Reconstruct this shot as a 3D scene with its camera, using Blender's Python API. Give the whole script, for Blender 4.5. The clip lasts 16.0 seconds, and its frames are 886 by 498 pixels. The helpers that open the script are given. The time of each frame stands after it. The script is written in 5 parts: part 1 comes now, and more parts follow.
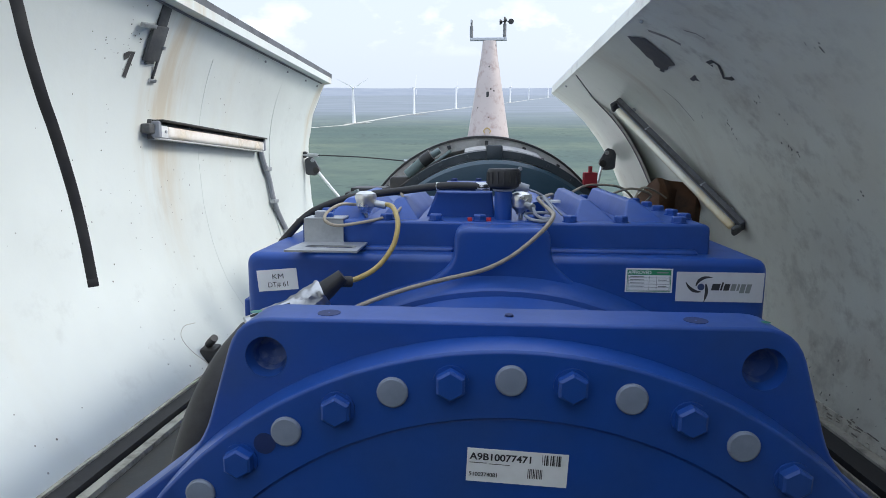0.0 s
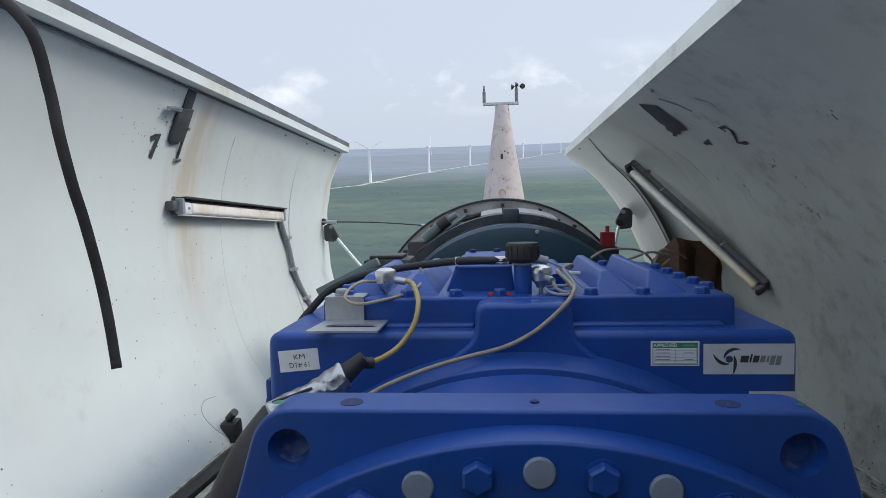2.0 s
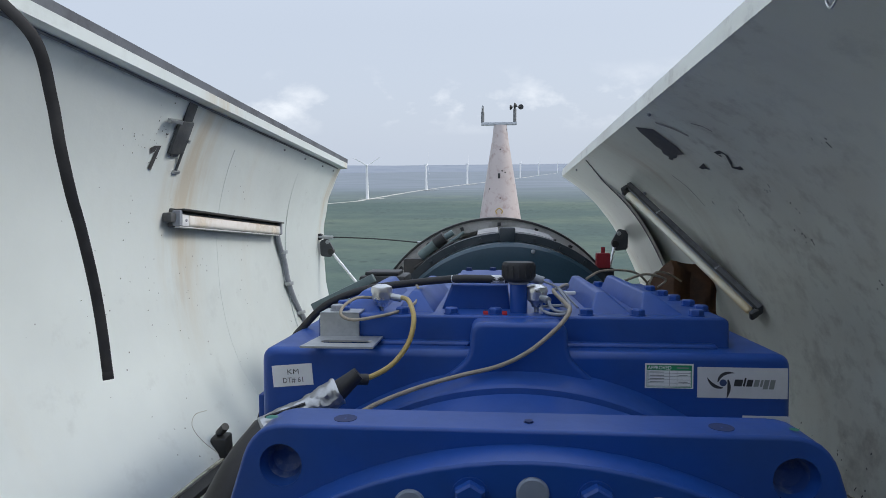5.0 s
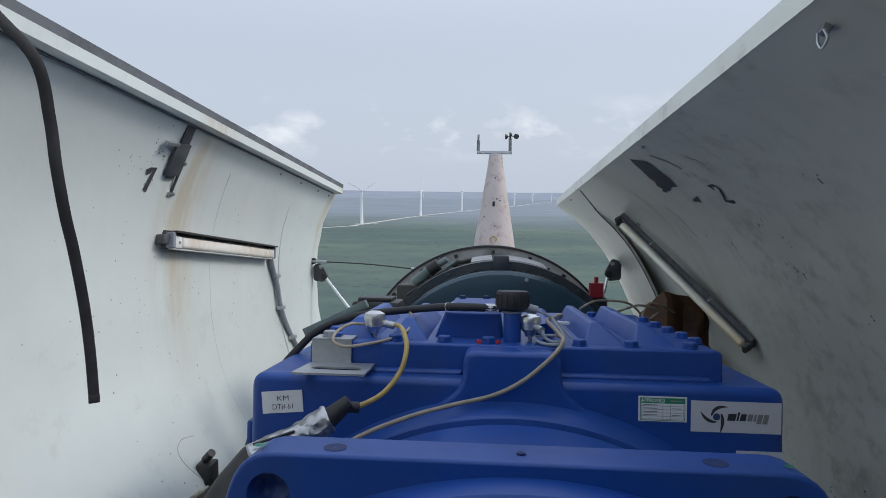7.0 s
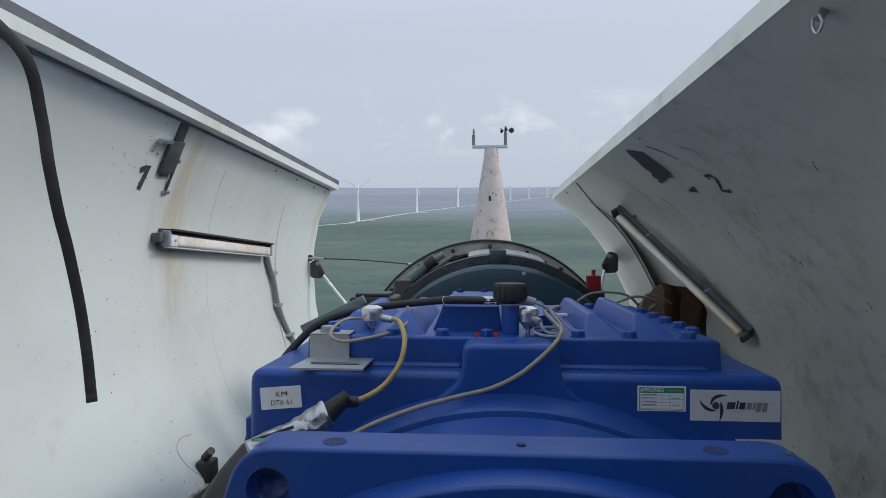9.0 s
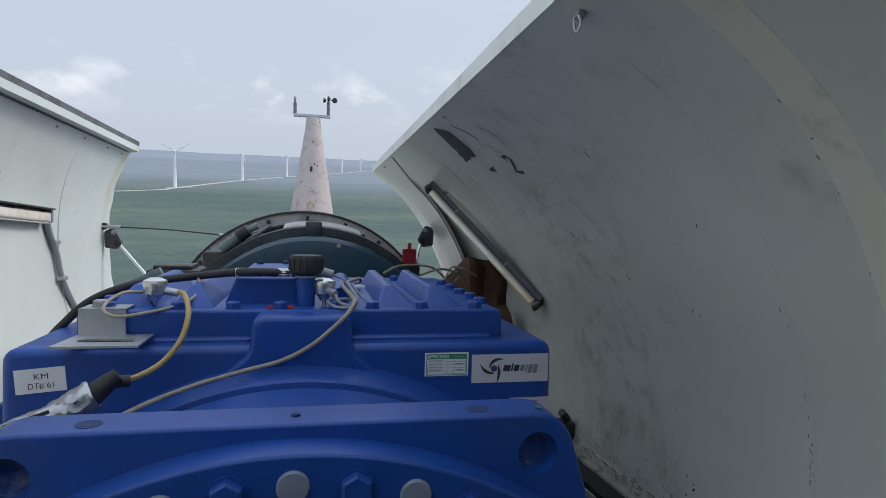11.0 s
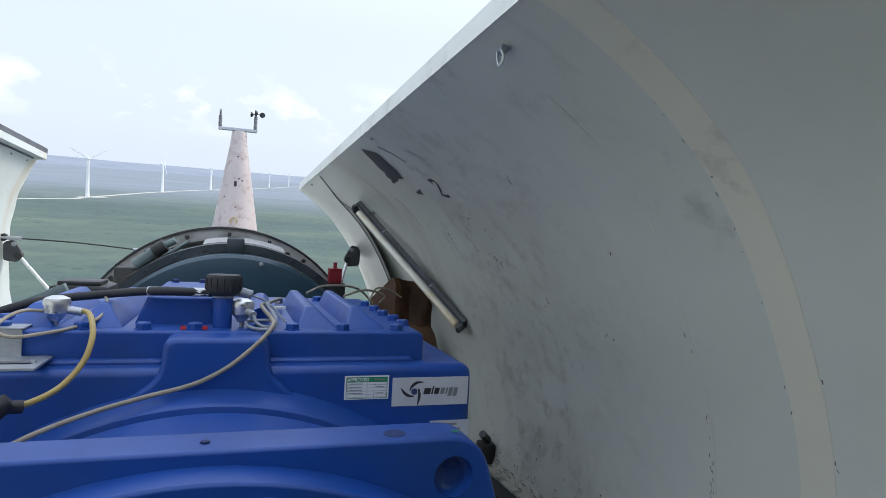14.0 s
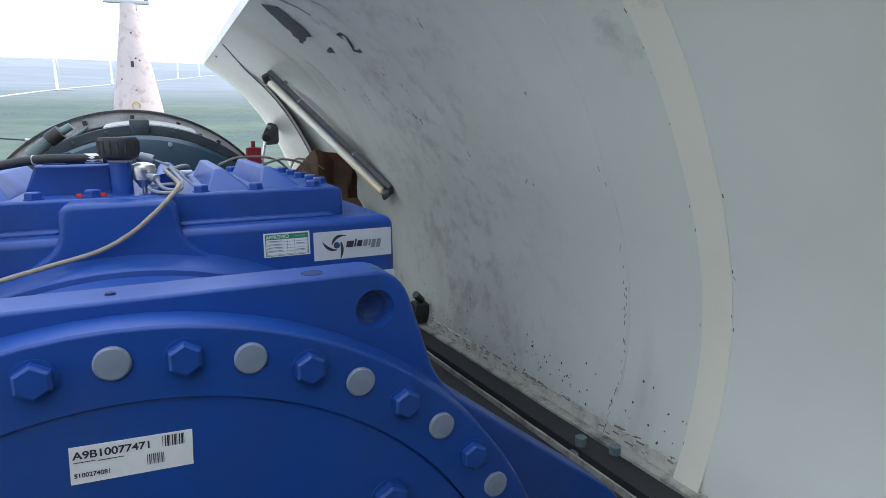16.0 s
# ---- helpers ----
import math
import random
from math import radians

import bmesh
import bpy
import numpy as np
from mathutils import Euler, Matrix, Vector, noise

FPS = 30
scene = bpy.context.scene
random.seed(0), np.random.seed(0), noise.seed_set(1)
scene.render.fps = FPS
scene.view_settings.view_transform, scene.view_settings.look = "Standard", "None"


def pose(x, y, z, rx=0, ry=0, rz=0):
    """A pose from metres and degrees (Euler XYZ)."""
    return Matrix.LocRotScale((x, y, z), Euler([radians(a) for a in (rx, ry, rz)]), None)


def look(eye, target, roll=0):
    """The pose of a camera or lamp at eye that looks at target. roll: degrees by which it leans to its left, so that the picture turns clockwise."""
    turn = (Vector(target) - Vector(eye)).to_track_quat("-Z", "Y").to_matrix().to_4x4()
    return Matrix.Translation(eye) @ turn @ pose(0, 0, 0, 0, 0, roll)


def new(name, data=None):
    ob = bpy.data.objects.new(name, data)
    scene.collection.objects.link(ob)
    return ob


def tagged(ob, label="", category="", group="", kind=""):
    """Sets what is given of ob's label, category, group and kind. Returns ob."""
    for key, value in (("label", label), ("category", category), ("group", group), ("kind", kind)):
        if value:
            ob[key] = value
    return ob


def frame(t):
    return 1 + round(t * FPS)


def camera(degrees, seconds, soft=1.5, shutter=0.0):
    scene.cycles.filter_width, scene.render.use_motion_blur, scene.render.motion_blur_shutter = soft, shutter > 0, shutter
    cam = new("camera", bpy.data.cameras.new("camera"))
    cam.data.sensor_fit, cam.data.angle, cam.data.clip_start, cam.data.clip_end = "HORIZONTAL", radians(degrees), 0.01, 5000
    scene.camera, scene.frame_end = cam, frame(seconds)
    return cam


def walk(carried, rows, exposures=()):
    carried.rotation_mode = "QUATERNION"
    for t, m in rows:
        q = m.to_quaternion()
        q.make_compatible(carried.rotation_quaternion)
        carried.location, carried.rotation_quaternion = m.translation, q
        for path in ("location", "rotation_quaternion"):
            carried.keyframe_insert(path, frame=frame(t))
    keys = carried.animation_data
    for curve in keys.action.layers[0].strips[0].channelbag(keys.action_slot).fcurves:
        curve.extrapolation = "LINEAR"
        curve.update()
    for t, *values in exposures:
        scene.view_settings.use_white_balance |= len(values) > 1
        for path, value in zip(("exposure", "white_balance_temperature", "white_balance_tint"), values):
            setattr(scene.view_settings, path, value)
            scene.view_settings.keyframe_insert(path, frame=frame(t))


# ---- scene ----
cam = camera(72.0, 16.0, soft=0.85)
PATH = [
    (0, (-0.053, 0.31, 1.452), (-0.173, 2.239, 0.938), -0.1),
    (0.5, (-0.06, 0.318, 1.486), (-0.258, 2.268, 1.088), -3.5),
    (1, (-0.053, 0.32, 1.495), (-0.255, 2.278, 1.138), -3.1),
    (1.5, (-0.05, 0.324, 1.5), (-0.205, 2.287, 1.151), -2.1),
    (2, (-0.059, 0.32, 1.503), (-0.236, 2.284, 1.169), -1.9),
    (2.5, (-0.053, 0.316, 1.504), (-0.207, 2.284, 1.18), -1.5),
    (3, (-0.057, 0.313, 1.504), (-0.222, 2.278, 1.172), -1.6),
    (3.5, (-0.054, 0.319, 1.503), (-0.213, 2.285, 1.171), -0.9),
    (4, (-0.063, 0.32, 1.502), (-0.224, 2.286, 1.171), -0.6),
    (4.2, (-0.063, 0.316, 1.501), (-0.225, 2.283, 1.177), -0.7),
    (6.3, (-0.06, 0.312, 1.51), (-0.216, 2.295, 1.305), 0.5),
    (6.5, (-0.061, 0.305, 1.51), (-0.214, 2.289, 1.311), 0.9),
    (7, (-0.065, 0.315, 1.507), (-0.206, 2.301, 1.316), 0.6),
    (7.5, (-0.067, 0.312, 1.505), (-0.227, 2.296, 1.306), -0.1),
    (8, (-0.068, 0.319, 1.504), (-0.215, 2.302, 1.295), -0.0),
    (8.2, (-0.068, 0.32, 1.501), (-0.218, 2.304, 1.299), -0.2),
    (10.3, (-0.017, 0.319, 1.497), (0.134, 2.299, 1.255), 0.9),
    (10.5, (0.002, 0.317, 1.495), (0.273, 2.276, 1.198), 1.4),
    (11, (0.023, 0.305, 1.5), (0.442, 2.241, 1.22), 2.7),
    (11.5, (0.025, 0.305, 1.499), (0.496, 2.229, 1.223), 3.0),
    (12, (0.031, 0.299, 1.501), (0.516, 2.221, 1.232), 2.6),
    (12.5, (0.03, 0.302, 1.504), (0.549, 2.219, 1.263), 3.0),
    (13, (0.027, 0.299, 1.507), (0.562, 2.214, 1.286), 3.0),
    (13.5, (0.035, 0.292, 1.509), (0.624, 2.194, 1.322), 3.6),
    (14, (0.033, 0.293, 1.511), (0.675, 2.176, 1.31), 4.8),
    (14.5, (0.033, 0.287, 1.508), (0.772, 2.138, 1.347), 4.6),
    (15, (0.044, 0.292, 1.501), (0.777, 2.142, 1.293), 3.4),
    (15.5, (0.047, 0.282, 1.465), (0.913, 2.041, 1.068), 3.7),
    (16, (0.079, 0.284, 1.419), (0.914, 2.013, 0.858), 2.0),
]
EXPOSURES = [(0.0, 0.62, 6400, 8), (0.5, 0.32, 6400, 8), (4.2, 0.18, 6400, 8), (6.3, 0.05, 6400, 8), (8.2, 0.0, 6400, 8), (10.5, -0.05, 6400, 8), (11.0, 0.08, 6400, 8), (11.5, 0.40, 6400, 8), (13.0, 0.55, 6400, 8), (14.0, 0.6, 6400, 8), (15.0, 0.68, 6400, 8), (15.5, 0.98, 6400, 8), (16.0, 1.16, 6400, 8)]
walk(cam, [(t, look(eye, target, roll)) for t, eye, target, roll in PATH], EXPOSURES)

# ---- light ----
world = bpy.data.worlds.new("hazy_sky")
scene.world = world
world.use_nodes = True
wn, wl = world.node_tree.nodes, world.node_tree.links
wn.clear()
SUN_EL, SUN_AZ = 36.0, 78.0          # degrees; azimuth from +y towards +x
sky = wn.new("ShaderNodeTexSky")
sky.sky_type = "NISHITA"
sky.sun_disc = False
sky.sun_elevation, sky.sun_rotation = radians(SUN_EL), radians(SUN_AZ)
sky.air_density, sky.dust_density, sky.ozone_density = 1.0, 4.0, 1.0
coord = wn.new("ShaderNodeTexCoord")
sep = wn.new("ShaderNodeSeparateXYZ")
wl.new(coord.outputs["Generated"], sep.inputs[0])
stretch = wn.new("ShaderNodeMapping")
stretch.inputs["Scale"].default_value = (8.0, 8.0, 14.0)
wl.new(coord.outputs["Generated"], stretch.inputs[0])
puffs = wn.new("ShaderNodeTexNoise")
puffs.inputs["Scale"].default_value = 1.25
puffs.inputs["Detail"].default_value = 6.0
puffs.inputs["Roughness"].default_value = 0.55
wl.new(stretch.outputs[0], puffs.inputs["Vector"])
veil = wn.new("ShaderNodeValToRGB")       # soft veil high up, heaped clouds low
veil.color_ramp.elements[0].position, veil.color_ramp.elements[1].position = 0.52, 0.70
veil.color_ramp.elements[0].color, veil.color_ramp.elements[1].color = (0, 0, 0, 1), (1, 1, 1, 1)
wl.new(puffs.outputs["Fac"], veil.inputs[0])
lowband = wn.new("ShaderNodeMapRange")
lowband.inputs["From Min"].default_value, lowband.inputs["From Max"].default_value = 0.155, 0.095
wl.new(sep.outputs["Z"], lowband.inputs["Value"])
haze_bank = wn.new("ShaderNodeMapRange")      # the haze on the horizon hides the clouds' feet
haze_bank.inputs["From Min"].default_value, haze_bank.inputs["From Max"].default_value = 0.045, 0.085
wl.new(sep.outputs["Z"], haze_bank.inputs["Value"])
band = wn.new("ShaderNodeMath")
band.operation = "MULTIPLY"
wl.new(haze_bank.outputs[0], band.inputs[0])
wl.new(lowband.outputs[0], band.inputs[1])
puff_amount = wn.new("ShaderNodeMath")
puff_amount.operation = "MULTIPLY"
wl.new(veil.outputs[0], puff_amount.inputs[0])
wl.new(band.outputs[0], puff_amount.inputs[1])
haze = wn.new("ShaderNodeMix")
haze.data_type = "RGBA"
haze.inputs["Factor"].default_value = 0.80
haze.inputs["B"].default_value = (8.3, 9.1, 10.7, 1)
wl.new(sky.outputs[0], haze.inputs["A"])
cloud = wn.new("ShaderNodeMix")
cloud.data_type = "RGBA"
cloud.inputs["B"].default_value = (10.6, 11.0, 11.8, 1)
wl.new(puff_amount.outputs[0], cloud.inputs["Factor"])
wl.new(haze.outputs["Result"], cloud.inputs["A"])
# thin overcast: brighter high up than at the horizon
overhead = wn.new("ShaderNodeMapRange")
overhead.interpolation_type = "SMOOTHSTEP"
overhead.inputs["From Min"].default_value, overhead.inputs["From Max"].default_value = 0.20, 0.58
overhead.inputs["To Min"].default_value, overhead.inputs["To Max"].default_value = 0.078, 0.125
wl.new(sep.outputs["Z"], overhead.inputs["Value"])
bg = wn.new("ShaderNodeBackground")
wl.new(overhead.outputs[0], bg.inputs["Strength"])
wl.new(cloud.outputs["Result"], bg.inputs["Color"])
wout = wn.new("ShaderNodeOutputWorld")
wl.new(bg.outputs[0], wout.inputs["Surface"])

sun_data = bpy.data.lights.new("sun", "SUN")
sun_data.energy, sun_data.angle, sun_data.color = 1.5, radians(16), (1.0, 0.95, 0.88)
sun = new("sun", sun_data)
sun_dir = Vector((math.sin(radians(SUN_AZ)) * math.cos(radians(SUN_EL)), math.cos(radians(SUN_AZ)) * math.cos(radians(SUN_EL)), math.sin(radians(SUN_EL))))
sun.matrix_world = look(sun_dir * 30, (0, 0, 0))


# ---- materials ----
def nodes_of(name):
    m = bpy.data.materials.new(name)
    m.use_nodes = True
    nt = m.node_tree
    return m, nt.nodes, nt.links, nt.nodes["Principled BSDF"]


def noise_tex(n, l, vec, scale, detail=4, rough=0.55):
    t = n.new("ShaderNodeTexNoise")
    t.inputs["Scale"].default_value, t.inputs["Detail"].default_value, t.inputs["Roughness"].default_value = scale, detail, rough
    l.new(vec, t.inputs["Vector"])
    return t.outputs["Fac"]


def ramp(n, l, fac, a, b):
    r = n.new("ShaderNodeMapRange")
    r.inputs["From Min"].default_value, r.inputs["From Max"].default_value = a, b
    l.new(fac, r.inputs["Value"])
    return r.outputs[0]


def mixc(n, l, fac, a, b):
    m = n.new("ShaderNodeMix")
    m.data_type = "RGBA"
    for sock, v in ((m.inputs["Factor"], fac), (m.inputs["A"], a), (m.inputs["B"], b)):
        if isinstance(v, (tuple, float, int)):
            sock.default_value = (*v, 1) if isinstance(v, tuple) else v
        else:
            l.new(v, sock)
    return m.outputs["Result"]


def mul(n, l, a, b):
    m = n.new("ShaderNodeMath")
    m.operation = "MULTIPLY"
    for sock, v in zip(m.inputs, (a, b)):
        if isinstance(v, (float, int)):
            sock.default_value = v
        else:
            l.new(v, sock)
    return m.outputs[0]


def bumped(n, l, bsdf, height, strength, dist=0.002):
    b = n.new("ShaderNodeBump")
    b.inputs["Strength"].default_value, b.inputs["Distance"].default_value = strength, dist
    l.new(height, b.inputs["Height"])
    l.new(b.outputs[0], bsdf.inputs["Normal"])


def where(n):
    return n.new("ShaderNodeTexCoord").outputs["Object"]


def plain(name, col, rough=0.5, metal=0.0, worn=None, scale=6.0, amount=0.5, bump=0.15, grain=90.0, spread=0.12):
    """A surface with large stains and fine grain; worn: the colour of its stains."""
    m, n, l, b = nodes_of(name)
    v = where(n)
    big, fine = noise_tex(n, l, v, scale, 5, 0.6), noise_tex(n, l, v, grain, 3)
    worn = worn or tuple(c * 0.6 for c in col)
    c = mixc(n, l, mul(n, l, ramp(n, l, big, 0.45, 0.72), amount), col, worn)
    c = mixc(n, l, mul(n, l, ramp(n, l, fine, 0.4, 0.7), spread), c, tuple(min(1, x * 1.5 + 0.02) for x in col))
    l.new(c, b.inputs["Base Color"])
    r = n.new("ShaderNodeMapRange")
    r.inputs["To Min"].default_value, r.inputs["To Max"].default_value = max(0.05, rough - 0.12), min(1, rough + 0.15)
    l.new(big, r.inputs["Value"])
    l.new(r.outputs[0], b.inputs["Roughness"])
    b.inputs["Metallic"].default_value = metal
    bumped(n, l, b, fine, bump)
    return m


BLUE = plain("blue_enamel", (0.009, 0.058, 0.285), 0.42, worn=(0.012, 0.046, 0.19), scale=4.5, amount=0.75, bump=0.12, grain=45, spread=0.07)
BLUE.node_tree.nodes["Principled BSDF"].inputs["Specular IOR Level"].default_value = 0.45
bn, bl = BLUE.node_tree.nodes, BLUE.node_tree.links
dusty = mul(bn, bl, ramp(bn, bl, noise_tex(bn, bl, where(bn), 2.4, 7, 0.62), 0.48, 0.72), 0.4)
paint = bn["Principled BSDF"].inputs["Base Color"].links[0].from_socket
bl.new(mixc(bn, bl, dusty, paint, (0.030, 0.085, 0.29)), bn["Principled BSDF"].inputs["Base Color"])
# dark blue of small bolts, and the painted shade of uncut holes
BLUE_DARK = plain("dark_blue_enamel_and_hole_shade", (0.006, 0.022, 0.11), 0.6)
GALV = plain("galvanised_steel", (0.44, 0.46, 0.48), 0.42, 0.85, worn=(0.36, 0.38, 0.40), scale=30, amount=0.7)
STEEL = plain("bright_steel", (0.68, 0.69, 0.70), 0.28, 0.9, scale=20)
CAP_GREY = plain("grey_plastic", (0.27, 0.29, 0.33), 0.5, worn=(0.22, 0.23, 0.26), scale=25, bump=0.05)
CAP_BLUE = plain("blue_grey_plastic", (0.19, 0.225, 0.30), 0.5, worn=(0.15, 0.18, 0.24), scale=25, bump=0.08)
RUBBER = plain("black_rubber", (0.018, 0.018, 0.02), 0.6, worn=(0.06, 0.06, 0.06), scale=14, amount=0.4)
BLACK_IRON = plain("black_painted_iron", (0.022, 0.024, 0.026), 0.5, worn=(0.07, 0.055, 0.045), scale=10, amount=0.5)
TEAL = plain("dark_teal_enamel", (0.014, 0.045, 0.07), 0.33, worn=(0.01, 0.03, 0.045), scale=3, amount=0.5, bump=0.06)
GREYGREEN = plain("grey_green_enamel", (0.14, 0.19, 0.19), 0.45, worn=(0.07, 0.09, 0.09), scale=9)
YELLOW = plain("yellow_cable_sheath", (0.37, 0.275, 0.085), 0.45, worn=(0.3, 0.2, 0.06), scale=30)
TAN = plain("grey_tan_cable_sheath", (0.30, 0.26, 0.20), 0.5, worn=(0.18, 0.15, 0.12), scale=30)
RED = plain("red_plastic", (0.30, 0.018, 0.03), 0.45, worn=(0.18, 0.01, 0.02), scale=20)
RUST = plain("orange_brown_tarpaulin", (0.13, 0.060, 0.026), 0.6, worn=(0.030, 0.020, 0.014), scale=7, amount=1.0, bump=0.4)
CREAM = plain("dirty_cream_sealant", (0.42, 0.41, 0.35), 0.7, worn=(0.07, 0.066, 0.055), scale=15, amount=0.85, bump=0.5)
PAPER = plain("white_label_paper", (0.74, 0.75, 0.76), 0.5, worn=(0.6, 0.61, 0.62), scale=20, bump=0.05, spread=0.03)
PLATE = plain("silver_sign_plate", (0.56, 0.57, 0.60), 0.45, worn=(0.48, 0.49, 0.51), scale=14, bump=0.03, spread=0.04)
INK = plain("black_ink", (0.03, 0.03, 0.035), 0.6)
INK_BLUE = plain("navy_ink", (0.03, 0.05, 0.13), 0.5)
INK_GREEN = plain("green_ink", (0.02, 0.22, 0.10), 0.5)
INK_GREY = plain("grey_ink", (0.22, 0.24, 0.24), 0.6)
PAINT_BLACK = plain("black_stencil_paint", (0.045, 0.045, 0.048), 0.6, worn=(0.10, 0.10, 0.10), scale=40, amount=0.8)
GLASSY = plain("lamp_diffuser", (0.82, 0.78, 0.73), 0.22, worn=(0.60, 0.50, 0.36), scale=7, amount=0.8, bump=0.03)
AMBER = plain("yellowed_lamp_diffuser", (0.90, 0.87, 0.72), 0.25, worn=(0.75, 0.52, 0.18), scale=3.2, amount=0.9, bump=0.03)
WHITE_FAR = plain("white_tower_paint", (0.82, 0.83, 0.84), 0.4, scale=0.05, amount=0.1)
DIRTY_GEL = plain("dirty_grey_gelcoat", (0.66, 0.65, 0.63), 0.5, worn=(0.22, 0.21, 0.20), scale=6, amount=0.8, bump=0.3)
SEAL_SHADE_GREY = plain("weathered_grey_seal_and_crease_shade", (0.13, 0.14, 0.16), 0.5, worn=(0.05, 0.05, 0.055), scale=8, amount=0.8)
EYE_WEAR = plain("scraped_blue_paint", (0.016, 0.05, 0.20), 0.42, worn=(0.26, 0.29, 0.36), scale=24, amount=0.8)
TAPE_GREEN = plain("green_paint_mark", (0.03, 0.20, 0.11), 0.5, worn=(0.01, 0.08, 0.16), scale=60, amount=0.9)
RING_DARK = plain("dark_slate_enamel", (0.024, 0.034, 0.042), 0.45, worn=(0.05, 0.055, 0.06), scale=7, amount=0.7)
TRAY_GREY = plain("grimy_sheet_metal", (0.12, 0.125, 0.13), 0.5, 0.3, worn=(0.04, 0.04, 0.042), scale=16, amount=0.9)
LATCH_GREY = plain("worn_grey_black_paint", (0.055, 0.06, 0.068), 0.5, worn=(0.14, 0.14, 0.14), scale=18, amount=0.6)
CRACK = plain("grime_in_cracks", (0.17, 0.155, 0.14), 0.8, worn=(0.30, 0.27, 0.22), scale=30, amount=0.9)
TAPE_SILVER = plain("silver_duct_tape", (0.42, 0.43, 0.44), 0.32, 0.9, worn=(0.20, 0.205, 0.21), scale=22, amount=0.8, bump=0.3, grain=60)
TAPE_DARK = plain("scuffed_dark_tape", (0.055, 0.055, 0.068), 0.5, worn=(0.14, 0.13, 0.13), scale=18, amount=0.8)
SMEAR = plain("thin_grey_smear", (0.26, 0.25, 0.235), 0.6, worn=(0.40, 0.39, 0.36), scale=20, amount=0.8)
COWL = plain("grimy_pale_cowl", (0.34, 0.335, 0.33), 0.5, worn=(0.16, 0.16, 0.16), scale=10, amount=0.8)
FOOT_CREAM = plain("old_cream_sealant", (0.54, 0.53, 0.46), 0.7, worn=(0.24, 0.22, 0.18), scale=22, amount=0.9, bump=0.5)
RED_MARK = plain("red_paint_mark", (0.55, 0.03, 0.04), 0.5)


def gelcoat(name, base, rust, rust_amount, smudge_amount, speck, runs_at=(), blotch=None, sparse=0.55, dots_per_m=21.0):
    """White fibreglass: vertical rust runs, grey smudges, dark specks, faint weave."""
    m, n, l, b = nodes_of(name)
    v = where(n)
    col = mixc(n, l, ramp(n, l, noise_tex(n, l, v, 1.3, 4), 0.35, 0.75), base, tuple(c * 0.86 for c in base))
    runs = n.new("ShaderNodeMapping")
    runs.inputs["Scale"].default_value = (0.7, 5.0, 0.7)
    l.new(v, runs.inputs[0])
    streak = mul(n, l, ramp(n, l, noise_tex(n, l, runs.outputs[0], 1.0, 3, 0.5), 0.57, 0.75), ramp(n, l, noise_tex(n, l, v, 1.7, 4), 0.38, 0.62))
    col = mixc(n, l, mul(n, l, streak, rust_amount), col, rust)
    axes = n.new("ShaderNodeSeparateXYZ")
    l.new(v, axes.inputs[0])
    sway = noise_tex(n, l, v, 3.0, 4, 0.6)
    for y0, wide, strong in runs_at:
        off = n.new("ShaderNodeMath")
        off.operation = "MULTIPLY_ADD"
        l.new(sway, off.inputs[0])
        off.inputs[1].default_value = 0.22
        l.new(axes.outputs["Y"], off.inputs[2])
        dev = n.new("ShaderNodeMath")
        dev.operation = "SUBTRACT"
        l.new(off.outputs[0], dev.inputs[0])
        dev.inputs[1].default_value = y0 + 0.11
        mag = n.new("ShaderNodeMath")
        mag.operation = "ABSOLUTE"
        l.new(dev.outputs[0], mag.inputs[0])
        run = mul(n, l, ramp(n, l, mag.outputs[0], wide, wide * 0.15), ramp(n, l, noise_tex(n, l, runs.outputs[0], 2.3, 5, 0.65), 0.34, 0.62))
        run = mul(n, l, run, ramp(n, l, axes.outputs["Z"], 0.55, 1.15))
        col = mixc(n, l, mul(n, l, run, strong), col, rust)
    if blotch:
        dev = n.new("ShaderNodeMath")
        dev.operation = "SUBTRACT"
        l.new(axes.outputs["Y"], dev.inputs[0])
        dev.inputs[1].default_value = blotch[0]
        mag = n.new("ShaderNodeMath")
        mag.operation = "ABSOLUTE"
        l.new(dev.outputs[0], mag.inputs[0])
        worn = mul(n, l, ramp(n, l, mag.outputs[0], blotch[1], blotch[1] * 0.2), ramp(n, l, noise_tex(n, l, v, 11.0, 8, 0.7), 0.50, 0.68))
        col = mixc(n, l, mul(n, l, worn, blotch[2]), col, (0.16, 0.13, 0.105))
        stain = mul(n, l, ramp(n, l, mag.outputs[0], blotch[1] * 1.1, blotch[1] * 0.1), ramp(n, l, noise_tex(n, l, v, 2.2, 5, 0.6), 0.35, 0.65))
        col = mixc(n, l, mul(n, l, stain, blotch[2] * 0.9), col, (0.40, 0.34, 0.26))
    smudge = ramp(n, l, noise_tex(n, l, v, 5.0, 6, 0.65), 0.56, 0.74)
    patchy = ramp(n, l, noise_tex(n, l, v, 1.1, 2), 0.42, 0.58)
    col = mixc(n, l, mul(n, l, mul(n, l, smudge, patchy), smudge_amount), col, (0.13, 0.12, 0.11))
    cells = n.new("ShaderNodeTexVoronoi")
    cells.inputs["Scale"].default_value = dots_per_m
    l.new(v, cells.inputs["Vector"])
    dots = mul(n, l, ramp(n, l, cells.outputs["Distance"], 0.10, 0.06), ramp(n, l, noise_tex(n, l, v, 2.3, 3), sparse, sparse + 0.05))
    col = mixc(n, l, mul(n, l, dots, speck), col, (0.06, 0.05, 0.045))
    l.new(col, b.inputs["Base Color"])
    b.inputs["Roughness"].default_value = 0.33
    weave = noise_tex(n, l, v, 22.0, 6, 0.6)
    wave = n.new("ShaderNodeMath")
